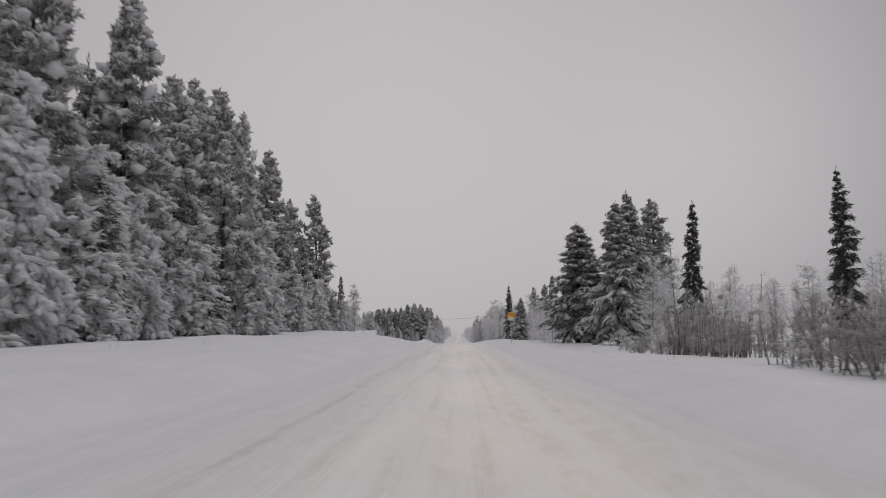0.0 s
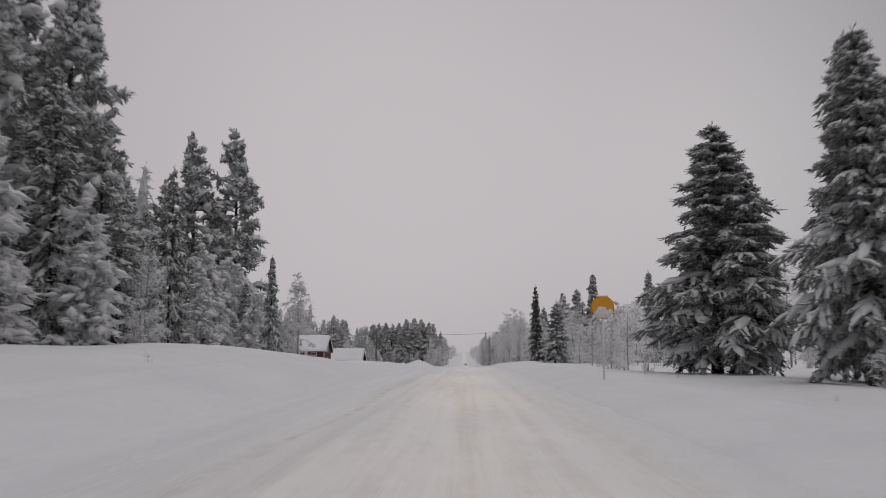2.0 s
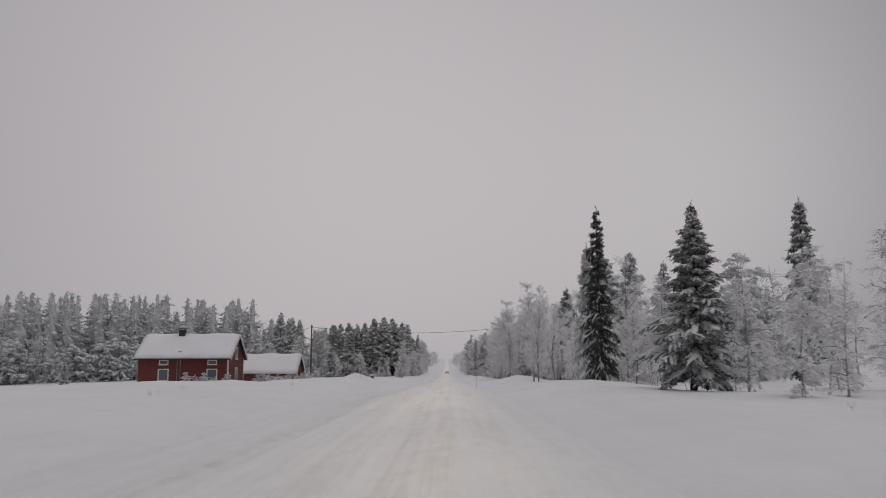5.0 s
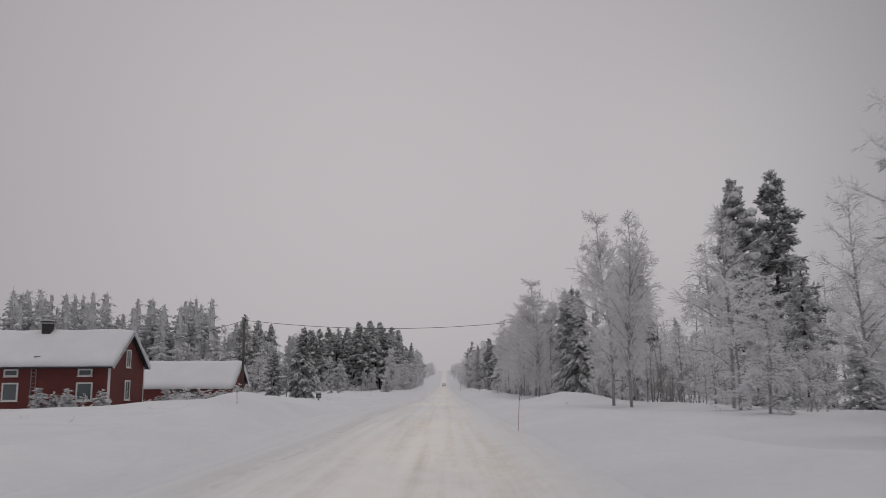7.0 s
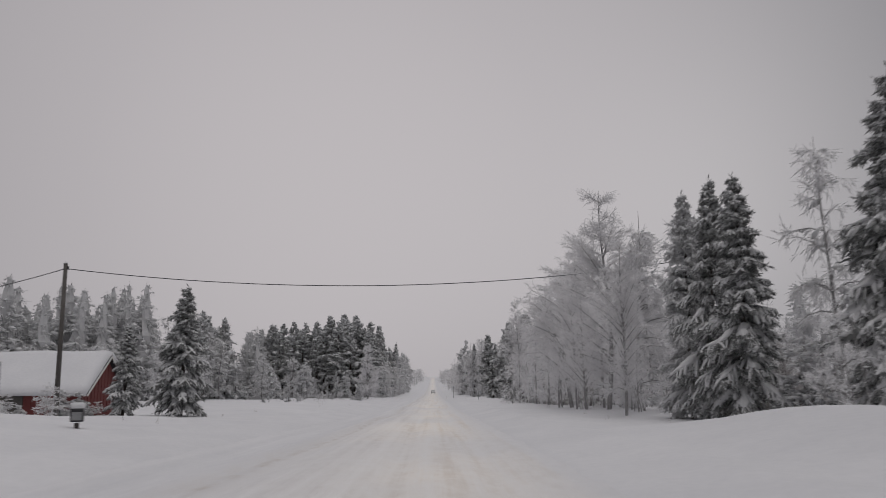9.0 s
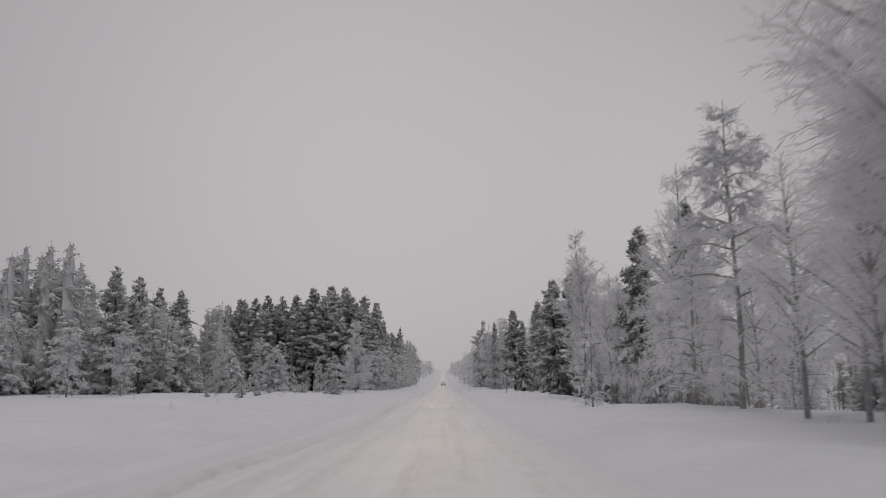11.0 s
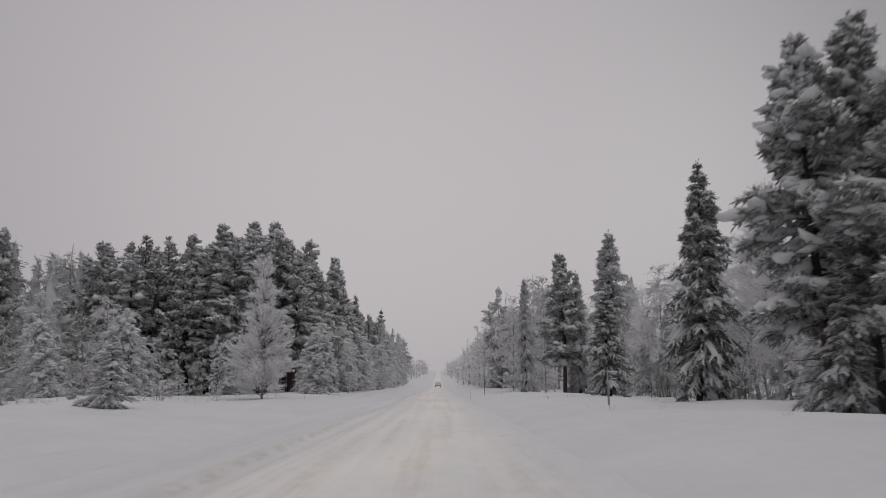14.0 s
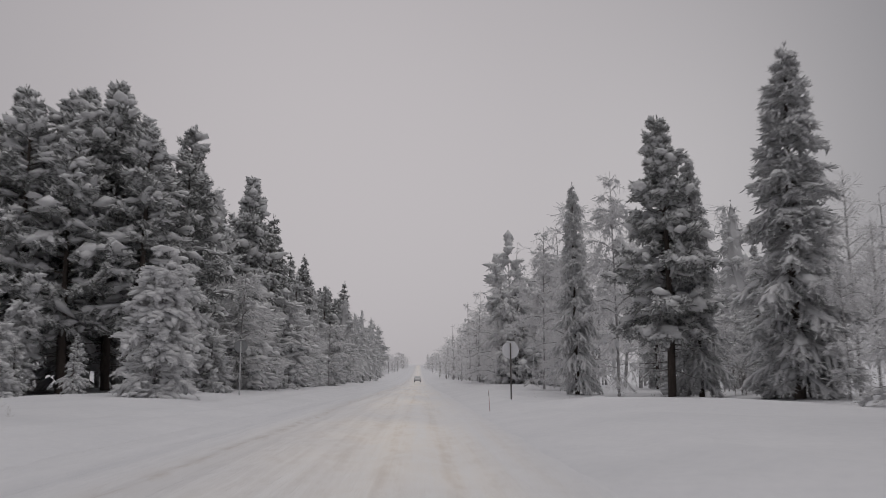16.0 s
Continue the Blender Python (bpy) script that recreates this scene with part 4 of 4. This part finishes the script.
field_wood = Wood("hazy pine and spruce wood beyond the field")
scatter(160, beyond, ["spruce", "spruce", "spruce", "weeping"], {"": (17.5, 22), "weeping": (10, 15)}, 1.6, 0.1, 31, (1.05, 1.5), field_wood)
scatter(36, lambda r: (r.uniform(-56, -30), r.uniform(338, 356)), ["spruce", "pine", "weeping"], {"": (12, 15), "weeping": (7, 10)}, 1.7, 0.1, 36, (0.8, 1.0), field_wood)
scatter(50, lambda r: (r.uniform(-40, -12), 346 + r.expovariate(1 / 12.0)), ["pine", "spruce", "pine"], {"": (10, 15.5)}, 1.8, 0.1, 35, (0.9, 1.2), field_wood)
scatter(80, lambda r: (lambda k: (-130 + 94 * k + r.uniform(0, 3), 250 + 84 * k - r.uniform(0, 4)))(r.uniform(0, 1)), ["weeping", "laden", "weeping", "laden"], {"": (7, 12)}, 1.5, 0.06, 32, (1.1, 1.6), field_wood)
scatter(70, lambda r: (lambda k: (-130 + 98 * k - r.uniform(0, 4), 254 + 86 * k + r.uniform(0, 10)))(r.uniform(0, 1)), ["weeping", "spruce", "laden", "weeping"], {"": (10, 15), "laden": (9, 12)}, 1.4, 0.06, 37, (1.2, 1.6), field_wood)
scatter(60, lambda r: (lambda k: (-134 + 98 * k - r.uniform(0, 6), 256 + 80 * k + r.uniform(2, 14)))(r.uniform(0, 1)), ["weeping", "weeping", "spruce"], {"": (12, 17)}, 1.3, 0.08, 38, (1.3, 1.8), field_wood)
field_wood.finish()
scatter(22, lambda r: (r.uniform(-38, -12), r.uniform(340, 350)), ["crested", "crested", "crested", "pine"], {"": (12.5, 15.5)}, 1.8, 0.5, 33, (1.0, 1.25))
scatter(20, lambda r: (r.uniform(-38, -11), r.uniform(332, 339)), ["laden", "snowy", "laden", "bush", "small"], {"": (3.5, 6), "bush": (1.5, 2.5), "small": (1.5, 3)}, 1.6, 0.45, 34)
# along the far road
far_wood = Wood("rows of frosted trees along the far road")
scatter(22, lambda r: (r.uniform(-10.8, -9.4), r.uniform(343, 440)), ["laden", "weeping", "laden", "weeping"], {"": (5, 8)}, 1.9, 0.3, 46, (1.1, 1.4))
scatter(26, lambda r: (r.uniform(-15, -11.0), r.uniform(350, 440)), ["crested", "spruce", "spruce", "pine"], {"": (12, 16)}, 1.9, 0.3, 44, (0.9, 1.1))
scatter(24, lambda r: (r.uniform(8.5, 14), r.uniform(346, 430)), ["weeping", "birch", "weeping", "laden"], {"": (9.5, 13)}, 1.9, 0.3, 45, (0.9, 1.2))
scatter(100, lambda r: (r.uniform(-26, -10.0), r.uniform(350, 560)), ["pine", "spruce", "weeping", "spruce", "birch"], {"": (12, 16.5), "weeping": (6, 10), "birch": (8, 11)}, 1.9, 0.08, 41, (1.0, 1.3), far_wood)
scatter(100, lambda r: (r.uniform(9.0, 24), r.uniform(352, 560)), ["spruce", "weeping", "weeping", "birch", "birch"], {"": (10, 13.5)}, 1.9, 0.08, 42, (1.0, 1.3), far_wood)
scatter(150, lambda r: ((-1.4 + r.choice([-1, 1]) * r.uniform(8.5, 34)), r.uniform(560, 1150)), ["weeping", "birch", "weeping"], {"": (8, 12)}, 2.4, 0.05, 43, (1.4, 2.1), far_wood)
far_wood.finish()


# ---------------------------------------------------------------- red farmhouse
def gable_outline(half, wall, ridge):
    return [(-half, 0), (half, 0), (half, wall), (0, ridge), (-half, wall)]


def window_part(parent, name, w, h, m, bars=1):
    """A framed window let into a wall; local x along the wall, y outwards, z up from its middle."""
    bm = bmesh.new()
    t = 0.13
    for sx, sz, cx, cz in ((w + 2 * t, t, 0, h / 2 + t / 2), (w + 2 * t, t, 0, -h / 2 - t / 2), (t, h, -w / 2 - t / 2, 0), (t, h, w / 2 + t / 2, 0)):
        bmesh.ops.create_cube(bm, size=1, matrix=m @ Matrix.Translation((cx, 0.03, cz)) @ Matrix.Diagonal((sx, 0.06, sz, 1)))
    frame_ob = part(name, bm, WHITE_PAINT, parent, "white-painted window frame")
    part("pane", box(w, 0.02, h, m @ Matrix.Translation((0, 0.012, 0))), GLASS, frame_ob, "dark window glass")
    if bars:
        part("glazing_bar", box(0.05, 0.03, h, m @ Matrix.Translation((0, 0.026, 0))), WHITE_PAINT, frame_ob)
    part("sill", box(w + 0.34, 0.12, 0.05, m @ Matrix.Translation((0, 0.07, -h / 2 - 0.15))), TREE_SNOW, frame_ob, "snow-covered sill")


def snow_roof(half, length, ridge_rise, thick, over, seed):
    """A thick, slightly uneven slab of snow over a gabled roof; ridge along y, its foot at z = 0."""
    bm = bmesh.new()
    r = random.Random(seed)
    nx, ny = 16, 26
    top, bot = {}, {}
    for i in range(nx + 1):
        x = (i / nx * 2 - 1) * (half + over)
        for j in range(ny + 1):
            y = (j / ny - 0.5) * (length + 2 * over)
            z = ridge_rise * (1 - abs(x) / half)
            e = min(1, (1 - abs(i / nx * 2 - 1)) * 7 + 0.6) * min(1, (1 - abs(j / ny * 2 - 1)) * 9 + 0.72)
            soft = 0.10 * math.exp(-(x / 0.5) ** 2)
            top[i, j] = bm.verts.new((x * (1 + 0.012 * r.uniform(-1, 1)), y + r.uniform(-0.05, 0.05), z + thick * e - soft + 0.04 * math.sin(y * 1.3 + x) + r.uniform(-0.015, 0.015)))
            bot[i, j] = bm.verts.new((x * 0.985, y * 0.99, z + 0.01))
    for i in range(nx):
        for j in range(ny):
            bm.faces.new((top[i, j], top[i + 1, j], top[i + 1, j + 1], top[i, j + 1]))
            bm.faces.new((bot[i, j], bot[i, j + 1], bot[i + 1, j + 1], bot[i + 1, j]))
    for j in range(ny):
        bm.faces.new((top[0, j], top[0, j + 1], bot[0, j + 1], bot[0, j]))
        bm.faces.new((top[nx, j + 1], top[nx, j], bot[nx, j], bot[nx, j + 1]))
    for i in range(nx):
        bm.faces.new((top[i + 1, 0], top[i, 0], bot[i, 0], bot[i + 1, 0]))
        bm.faces.new((top[i, ny], top[i + 1, ny], bot[i + 1, ny], bot[i, ny]))
    bmesh.ops.recalc_face_normals(bm, faces=bm.faces)
    return bm


def farmhouse():
    """Local x towards the road's far end, y away from the road; its gable at y = 0 looks at the road."""
    L, half, wall, rise = 11.3, 3.95, 3.55, 2.75
    ob = thing("farmhouse", pose(-26.8, 207.5, 0.55, 0, 0, 90), "red wooden farmhouse with white trim and a thick snowy roof", "house")
    part("wall", prism(gable_outline(half, wall, wall + rise), 0, L), RED, ob, "red-painted board walls")
    flip = Matrix.Rotation(radians(180), 4, "Z")
    # horizontal boards on both visible walls
    for i in range(23):
        z = 0.12 + i * 0.152
        part("board", box(0.022, L - 0.02, 0.138, Matrix.Translation((-half - 0.011, L / 2, z))), RED, ob)
    for i in range(40):
        z = 0.12 + i * 0.152
        w = half if z < wall else half * (1 - (z - wall) / rise) - 0.06
        if w > 0.15:
            part("board", box(2 * w, 0.022, 0.138, Matrix.Translation((0, -0.011, z))), RED, ob)
    for sx in (-1, 1):
        part("corner_board", box(0.16, 0.16, wall, Matrix.Translation((sx * (half - 0.03), 0.03, wall / 2))), WHITE_PAINT, ob, "white corner board")
    # roof boards and snow
    th = math.atan2(rise, half)
    for sx in (-1, 1):
        m = Matrix.Translation((sx * half / 2, L / 2, wall + rise / 2 + 0.03)) @ Matrix.Rotation(sx * th, 4, "Y")
        part("roof", box(half / math.cos(th) + 0.42, L + 0.9, 0.09, m @ Matrix.Translation((sx * 0.24, 0, 0))), DARK_METAL, ob, "dark sheet roof under the snow")
        mg = Matrix.Translation((sx * half / 2, -0.46, wall + rise / 2 - 0.03)) @ Matrix.Rotation(sx * th, 4, "Y")
        part("bargeboard", box(half / math.cos(th) + 0.42, 0.03, 0.15, mg @ Matrix.Translation((sx * 0.22, 0, 0))), FROSTED_STEEL, ob, "pale grey bargeboard along the gable")
    roof_snow = part("roof_snow", snow_roof(half, L, rise, 0.42, 0.5, 3), SNOW, ob, "thick white snow on the roof", True)
    roof_snow.matrix_basis = Matrix.Translation((0, L / 2, wall + 0.09))
    # chimney
    chim = part("chimney", box(0.75, 0.75, 1.5, Matrix.Translation((-0.35, 7.0, wall + rise + 0.15)), 0.02), BRICK_DARK, ob, "dark sooty chimney")
    part("chimney_cap", box(0.95, 0.95, 0.07, Matrix.Translation((-0.35, 7.0, wall + rise + 1.08))), DARK_METAL, chim)
    part("chimney_snow", box(0.8, 0.8, 0.14, Matrix.Translation((-0.35, 7.0, wall + rise + 1.18)), 0.05), TREE_SNOW, chim, "snow on the chimney cap")
    # windows: the long wall that looks down the road, then the gable
    left_face = Matrix.Rotation(radians(90), 4, "Z")
    for yy in (2.0, 8.1):
        window_part(ob, "window", 1.1, 1.25, Matrix.Translation((-half - 0.022, yy, 1.38)) @ left_face, 0)
        window_part(ob, "window", 0.95, 0.36, Matrix.Translation((-half - 0.022, yy, 2.93)) @ left_face, 0)
    window_part(ob, "window", 0.95, 1.45, Matrix.Translation((0.0, -0.022, 1.45)) @ flip)
    window_part(ob, "window", 0.8, 1.3, Matrix.Translation((0.0, -0.022, 4.15)) @ flip)
    # gutter, downpipe, ladder on the wall and on the roof
    part("gutter", rod(0.07, 0.07, L + 0.8, Matrix.Translation((-half - 0.5, -0.4, wall - 0.22)) @ Matrix.Rotation(radians(-90), 4, "X"), 8), DARK_METAL, ob)
    lad = bmesh.new()
    for dy in (-0.2, 0.2):
        bmesh.ops.create_cube(lad, size=1, matrix=Matrix.Translation((-half - 0.2, 6.15 + dy, 1.7)) @ Matrix.Diagonal((0.05, 0.05, 3.4, 1)))
    ladder = part("ladder", lad, STEEL, ob, "grey steel wall ladder")
    for i in range(11):
        part("rung", box(0.03, 0.4, 0.03, Matrix.Translation((-half - 0.2, 6.15, 0.25 + 0.3 * i))), STEEL, ladder)
    part("roof_ladder_hook", box(0.1, 0.5, 0.55, Matrix.Translation((-half + 0.25, 6.15, wall + 0.5))), STEEL, ob)
    return ob


farmhouse()


def shed():
    L, half, wall, rise = 16.0, 3.7, 1.7, 2.5
    ob = thing("outbuilding", pose(-22.5, 229.8, 0.45, 0, 0, 90), "long low red outbuilding under a thick snowy roof", "shed")
    part("wall", prism(gable_outline(half, wall, wall + rise), 0, L), RED, ob, "dark red board walls")
    for i in range(30):
        y = 0.27 + i * 0.53
        part("board", box(0.03, 0.16, wall - 0.1, Matrix.Translation((-half - 0.015, y, wall / 2))), RED, ob)
    for i in range(13):
        x = -half + 0.3 + i * (2 * half - 0.6) / 12
        h = wall + rise * (1 - abs(x) / half) - 0.1
        part("board", box(0.16, 0.03, h, Matrix.Translation((x, -0.015, h / 2))), RED, ob)
    th = math.atan2(rise, half)
    for sx in (-1, 1):
        m = Matrix.Translation((sx * half / 2, L / 2, wall + rise / 2 + 0.03)) @ Matrix.Rotation(sx * th, 4, "Y")
        part("roof", box(half / math.cos(th) + 0.32, L + 0.8, 0.09, m @ Matrix.Translation((sx * 0.18, 0, 0))), DARK_METAL, ob)
        mg = Matrix.Translation((sx * half / 2, -0.41, wall + rise / 2 - 0.02)) @ Matrix.Rotation(sx * th, 4, "Y")
        part("bargeboard", box(half / math.cos(th) + 0.32, 0.03, 0.16, mg @ Matrix.Translation((sx * 0.17, 0, 0))), WHITE_PAINT, ob, "pale bargeboard along the gable")
    part("door", box(0.05, 2.2, 1.55, Matrix.Translation((-half - 0.03, 5.0, 0.8))), GREY_WOOD, ob, "dark wooden door")
    rs = part("roof_snow", snow_roof(half, L, rise, 0.42, 0.45, 5), SNOW, ob, "thick white snow on the roof", True)
    rs.matrix_basis = Matrix.Translation((0, L / 2, wall + 0.09))


shed()
# hedge of frosted shrubs round the yard
scatter(34, lambda r: (r.uniform(-26, -16.5), r.uniform(202.5, 216)), ["bush", "snowy", "laden"], {"": (0.9, 1.9)}, 1.0, 0.3, 51, (1.5, 2.3))
scatter(7, lambda r: (r.uniform(-31, -26), r.uniform(200, 202.6)), ["bush", "laden"], {"": (1.0, 1.9)}, 0.9, 0.4, 52, (1.6, 2.2))


# ---------------------------------------------------------------- roadside things
def power_pole(x, y, top):
    z = height(x, y)
    ob = thing("utility_pole", pose(x, y, z), "dark wooden utility pole standing in the snow", "utility pole", "utility poles")
    part("pole", rod(0.13, 0.095, top - z + 0.6, Matrix.Translation((0, 0, -0.6)), 10), GREY_WOOD, ob, smooth=True)
    part("cap", rod(0.12, 0.03, 0.1, Matrix.Translation((0, 0, top - z)), 10), TREE_SNOW, ob, "little cap of snow")
    part("insulator", rod(0.05, 0.04, 0.16, Matrix.Translation((0.13, 0, top - z - 0.3)), 8), DARK_METAL, ob)


def wire(a, b, sag, name="power_line"):
    cu = bpy.data.curves.new(name, "CURVE")
    cu.dimensions, cu.bevel_depth, cu.bevel_resolution = "3D", 0.022, 1
    sp = cu.splines.new("POLY")
    sp.points.add(31)
    for i, p in enumerate(sp.points):
        t = i / 31
        v = Vector(a).lerp(Vector(b), t)
        p.co = (v.x, v.y, v.z - 4 * sag * t * (1 - t), 1)
    cu.materials.append(DARK_METAL)
    ob = new(name, cu)
    return tagged(ob, "black overhead cable sagging between poles", "cable", "overhead cables")


power_pole(-17.6, 211.0, 8.5)
power_pole(14.0, 213.5, 9.2)
wire((-17.6, 211.0, 8.25), (14.0, 213.5, 8.95), 1.1)
wire((-17.6, 211.0, 8.25), (-30.0, 209.0, 5.5), 0.4)


def marker_stick(x, y, tall=1.3):
    z = height(x, y)
    ob = thing("snow_marker", pose(x, y, z, random.uniform(-4, 4), random.uniform(-6, 6), 0), "thin faded red marker stick standing in the verge snow", "marker stick", "marker sticks along the road")
    part("stick", rod(0.009, 0.006, tall + 0.3, Matrix.Translation((0, 0, -0.3)), 7), FADED_RED, ob)
    part("reflector", rod(0.012, 0.012, 0.09, Matrix.Translation((0, 0, tall - 0.18)), 7), STEEL, ob, "pale reflector band")


for x, y, tall in ((2.66, 155.8, 0.95), (3.1, 326.0, 0.65), (-5.8, 160.5, 0.5)):
    marker_stick(x, y, tall)


def snow_patch(d, cx, cz, size, seed):
    """A thin smooth pat of snow sticking to a disc; local x and z in the disc's plane, bulging towards -y."""
    r = random.Random(seed)
    phase = [r.uniform(0, 6.28) for _ in range(4)]
    bm = bmesh.new()
    mid = bm.verts.new((cx, -0.035, cz))
    rings, turns = 4, 36
    last = None
    for i in range(1, rings + 1):
        ring = []
        for j in range(turns):
            a = j / turns * 2 * math.pi
            far = size * (1 + 0.22 * math.sin(2 * a + phase[0]) + 0.14 * math.sin(3 * a + phase[1]) + 0.07 * math.sin(7 * a + phase[2]))
            # stay on the disc
            dot = cx * math.cos(a) + cz * math.sin(a)
            rim = -dot + math.sqrt(max(dot * dot - cx * cx - cz * cz + (d * 0.495) ** 2, 0))
            far = min(far, rim) * i / rings
            lift = 0.035 * (1 - (i / rings) ** 2) + 0.004 * math.sin(5 * a + i)
            ring.append(bm.verts.new((cx + far * math.cos(a), -lift * (i < rings), cz + far * math.sin(a))))
        for j in range(turns):
            n = (j + 1) % turns
            bm.faces.new((mid, ring[j], ring[n]) if last is None else (last[j], ring[j], ring[n], last[n]))
        last = ring
    bmesh.ops.recalc_face_normals(bm, faces=bm.faces)
    return bm


def round_sign(x, y, centre, d, yaw, face, patches, label, post=FROSTED_STEEL, post_label="steel post coated with frost"):
    z = height(x, y)
    ob = thing("road_sign", pose(x, y, z, 0, 0, yaw), label, "road sign", "road signs")
    h = centre - z
    part("post", rod(0.028, 0.028, h + d * 0.4 + 0.4, Matrix.Translation((0, 0.034, -0.4)), 10), post, ob, post_label, True)
    turn = Matrix.Translation((0, 0, h)) @ Matrix.Rotation(radians(90), 4, "X")
    disc = part("plate", rod(d / 2, d / 2, 0.012, turn, 40), face[0], ob)
    if face[1]:
        part("face", rod(d / 2 * 0.93, d / 2 * 0.93, 0.006, turn @ Matrix.Translation((0, 0, 0.012)), 40), face[1], disc)
    for n, (cx, cz, size) in enumerate(patches):
        pat = part("stuck_snow", snow_patch(d, cx * d, cz * d, size * d, int(y) + n), TREE_SNOW, disc, "snow plastered on the face", True)
        pat.matrix_basis = Matrix.Translation((0, -0.019, h))
    part("snow_cap", box(d * 0.5, 0.05, 0.035, Matrix.Translation((0, 0, h + d * 0.485)), 0.015), TREE_SNOW, ob, "strip of snow on the upper rim")


round_sign(4.1, 66.0, 3.42, 0.68, 0, (RED_SIGN, ORANGE), ((-0.10, -0.27, 0.30), (0.22, -0.30, 0.2)), "round orange road sign half plastered with snow", SNOW, "thin post caked with white snow")
round_sign(4.5, 332.9, 2.45, 0.66, 180, (SNOW, None), (), "round road sign white with frost on a dark post", GREY_WOOD, "thin dark post")
round_sign(-7.5, 340.5, 2.9, 0.64, 180, (STEEL, None), (), "grey back of a round road sign")


def name_sign(x, y, top, way=-1, long=0.62, label="two narrow blue sign plates on a grey post"):
    z = height(x, y)
    ob = thing("street_sign", pose(x, y, z, 0, 0, 8), label, "street sign", "street signs")
    part("post", rod(0.04, 0.04, top - z + 0.4, Matrix.Translation((0, 0, -0.4)), 10), STEEL, ob, smooth=True)
    for dz in (0.07, 0.24):
        pl = part("plate", box(long, 0.02, 0.11, Matrix.Translation((way * 0.48 * long, -0.05, top - z - dz)), 0.004), BLUE, ob, "dark blue sign plate")
        part("lettering_bar", box(long * 0.65, 0.004, 0.035, Matrix.Translation((way * 0.48 * long, -0.063, top - z - dz))), WHITE_PAINT, pl, "white bar")
    part("snow_cap", box(long * 0.97, 0.07, 0.05, Matrix.Translation((way * 0.46 * long, -0.04, top - z + 0.01)), 0.02), TREE_SNOW, ob)


name_sign(-9.6, 189.5, 2.95)
name_sign(7.3, 295.3, 1.88, 1, 0.40, "two short blue sign plates, snow between them, on a pale post")


def mailbox(x, y):
    z = height(x, y) - 0.28
    ob = thing("mailbox", pose(x, y, z, 0, 0, 20), "dark mailbox with a snow cap on a short wooden post", "mailbox")
    part("post", box(0.1, 0.1, 1.0, Matrix.Translation((0, 0, -0.1)), 0.01), GREY_WOOD, ob)
    bx = part("box", box(0.28, 0.42, 0.30, Matrix.Translation((0, 0, 0.57)), 0.03), DARK_METAL, ob, "dark metal box")
    part("flap", box(0.22, 0.02, 0.18, Matrix.Translation((0, -0.22, 0.55)), 0.005), STEEL, bx)
    part("snow_cap", box(0.33, 0.46, 0.14, Matrix.Translation((0, 0, 0.78)), 0.06), TREE_SNOW, ob, "rounded snow cap")


mailbox(-7.4, 188.8)


def far_car(x, y):
    z = height(x, y) + 0.03
    ob = thing("car", pose(x, y, z), "pale grey car, dusted with snow, on the snowy road", "car")
    side = [(-2.1, 0.35), (2.1, 0.35), (2.15, 0.75), (1.2, 0.95), (0.5, 1.42), (-1.5, 1.46), (-2.05, 0.98), (-2.15, 0.6)]
    rot = Matrix.Rotation(radians(90), 4, "Z")
    body = prism(side, -0.86, 0.86, rot)
    bmesh.ops.bevel(body, geom=body.edges[:], offset=0.07, segments=2, affect="EDGES")
    part("body", body, CAR_PAINT, ob)
    # pale rear window instead of dark glass: haze put into the colour
    part("rear_window", box(1.3, 0.03, 0.42, Matrix.Translation((0, -1.80, 1.2)) @ Matrix.Rotation(radians(-48), 4, "X")), FROSTED_STEEL, ob, "rear window dusted over with snow")
    part("bumper", box(1.7, 0.12, 0.2, Matrix.Translation((0, -2.14, 0.5)), 0.03), STEEL, ob, "bumper crusted with grey slush")
    for sx in (-1, 1):
        part("tail_light", box(0.16, 0.06, 0.1, Matrix.Translation((sx * 0.66, -2.12, 0.82)), 0.02), TAIL, ob, "red tail light")
        for yy in (-1.3, 1.35):
            wh = part("wheel", rod(0.32, 0.32, 0.2, Matrix.Translation((sx * 0.72 - 0.1, yy, 0.3)) @ Matrix.Rotation(radians(90), 4, "Y"), 18), RUBBER, ob)
            part("rim", rod(0.2, 0.2, 0.215, Matrix.Translation((sx * 0.72 - 0.107, yy, 0.3)) @ Matrix.Rotation(radians(90), 4, "Y"), 14), STEEL, wh)


far_car(0.6, 505.0)


def grass_tufts(seed, n, spot, name):
    rng = np.random.default_rng(seed)
    ms = Mesher()
    xy = spot(rng, n)
    p = np.repeat(np.stack([xy[:, 0], xy[:, 1], land(xy[:, 0], xy[:, 1]) - 0.05], -1), 6, 0)
    p[:, :2] += rng.normal(0, 0.05, (len(p), 2))
    d = rng.normal(0, 0.3, (len(p), 3)) + np.array([0, 0, 1.0])
    ln = rng.uniform(0.10, 0.34, len(p))
    blades(ms, p, d, rng.normal(0, 1, (len(p), 3)), ln, ln * 0.025)
    return tagged(new(name, ms.mesh(name, GRASS, False)), "dry grass stalks poking out of the snow", "grass", kind="stuff")


grass_tufts(5, 70, lambda r, n: np.stack([r.uniform(-13.5, -7.5, n), r.uniform(10, 345, n)], -1), "dry_grass")
grass_tufts(6, 70, lambda r, n: np.stack([r.uniform(5.5, 11, n), r.uniform(10, 345, n)], -1), "dry_grass")
grass_tufts(8, 200, lambda r, n: np.stack([r.uniform(-26, -11, n), r.uniform(275, 335, n)], -1), "dry_grass")
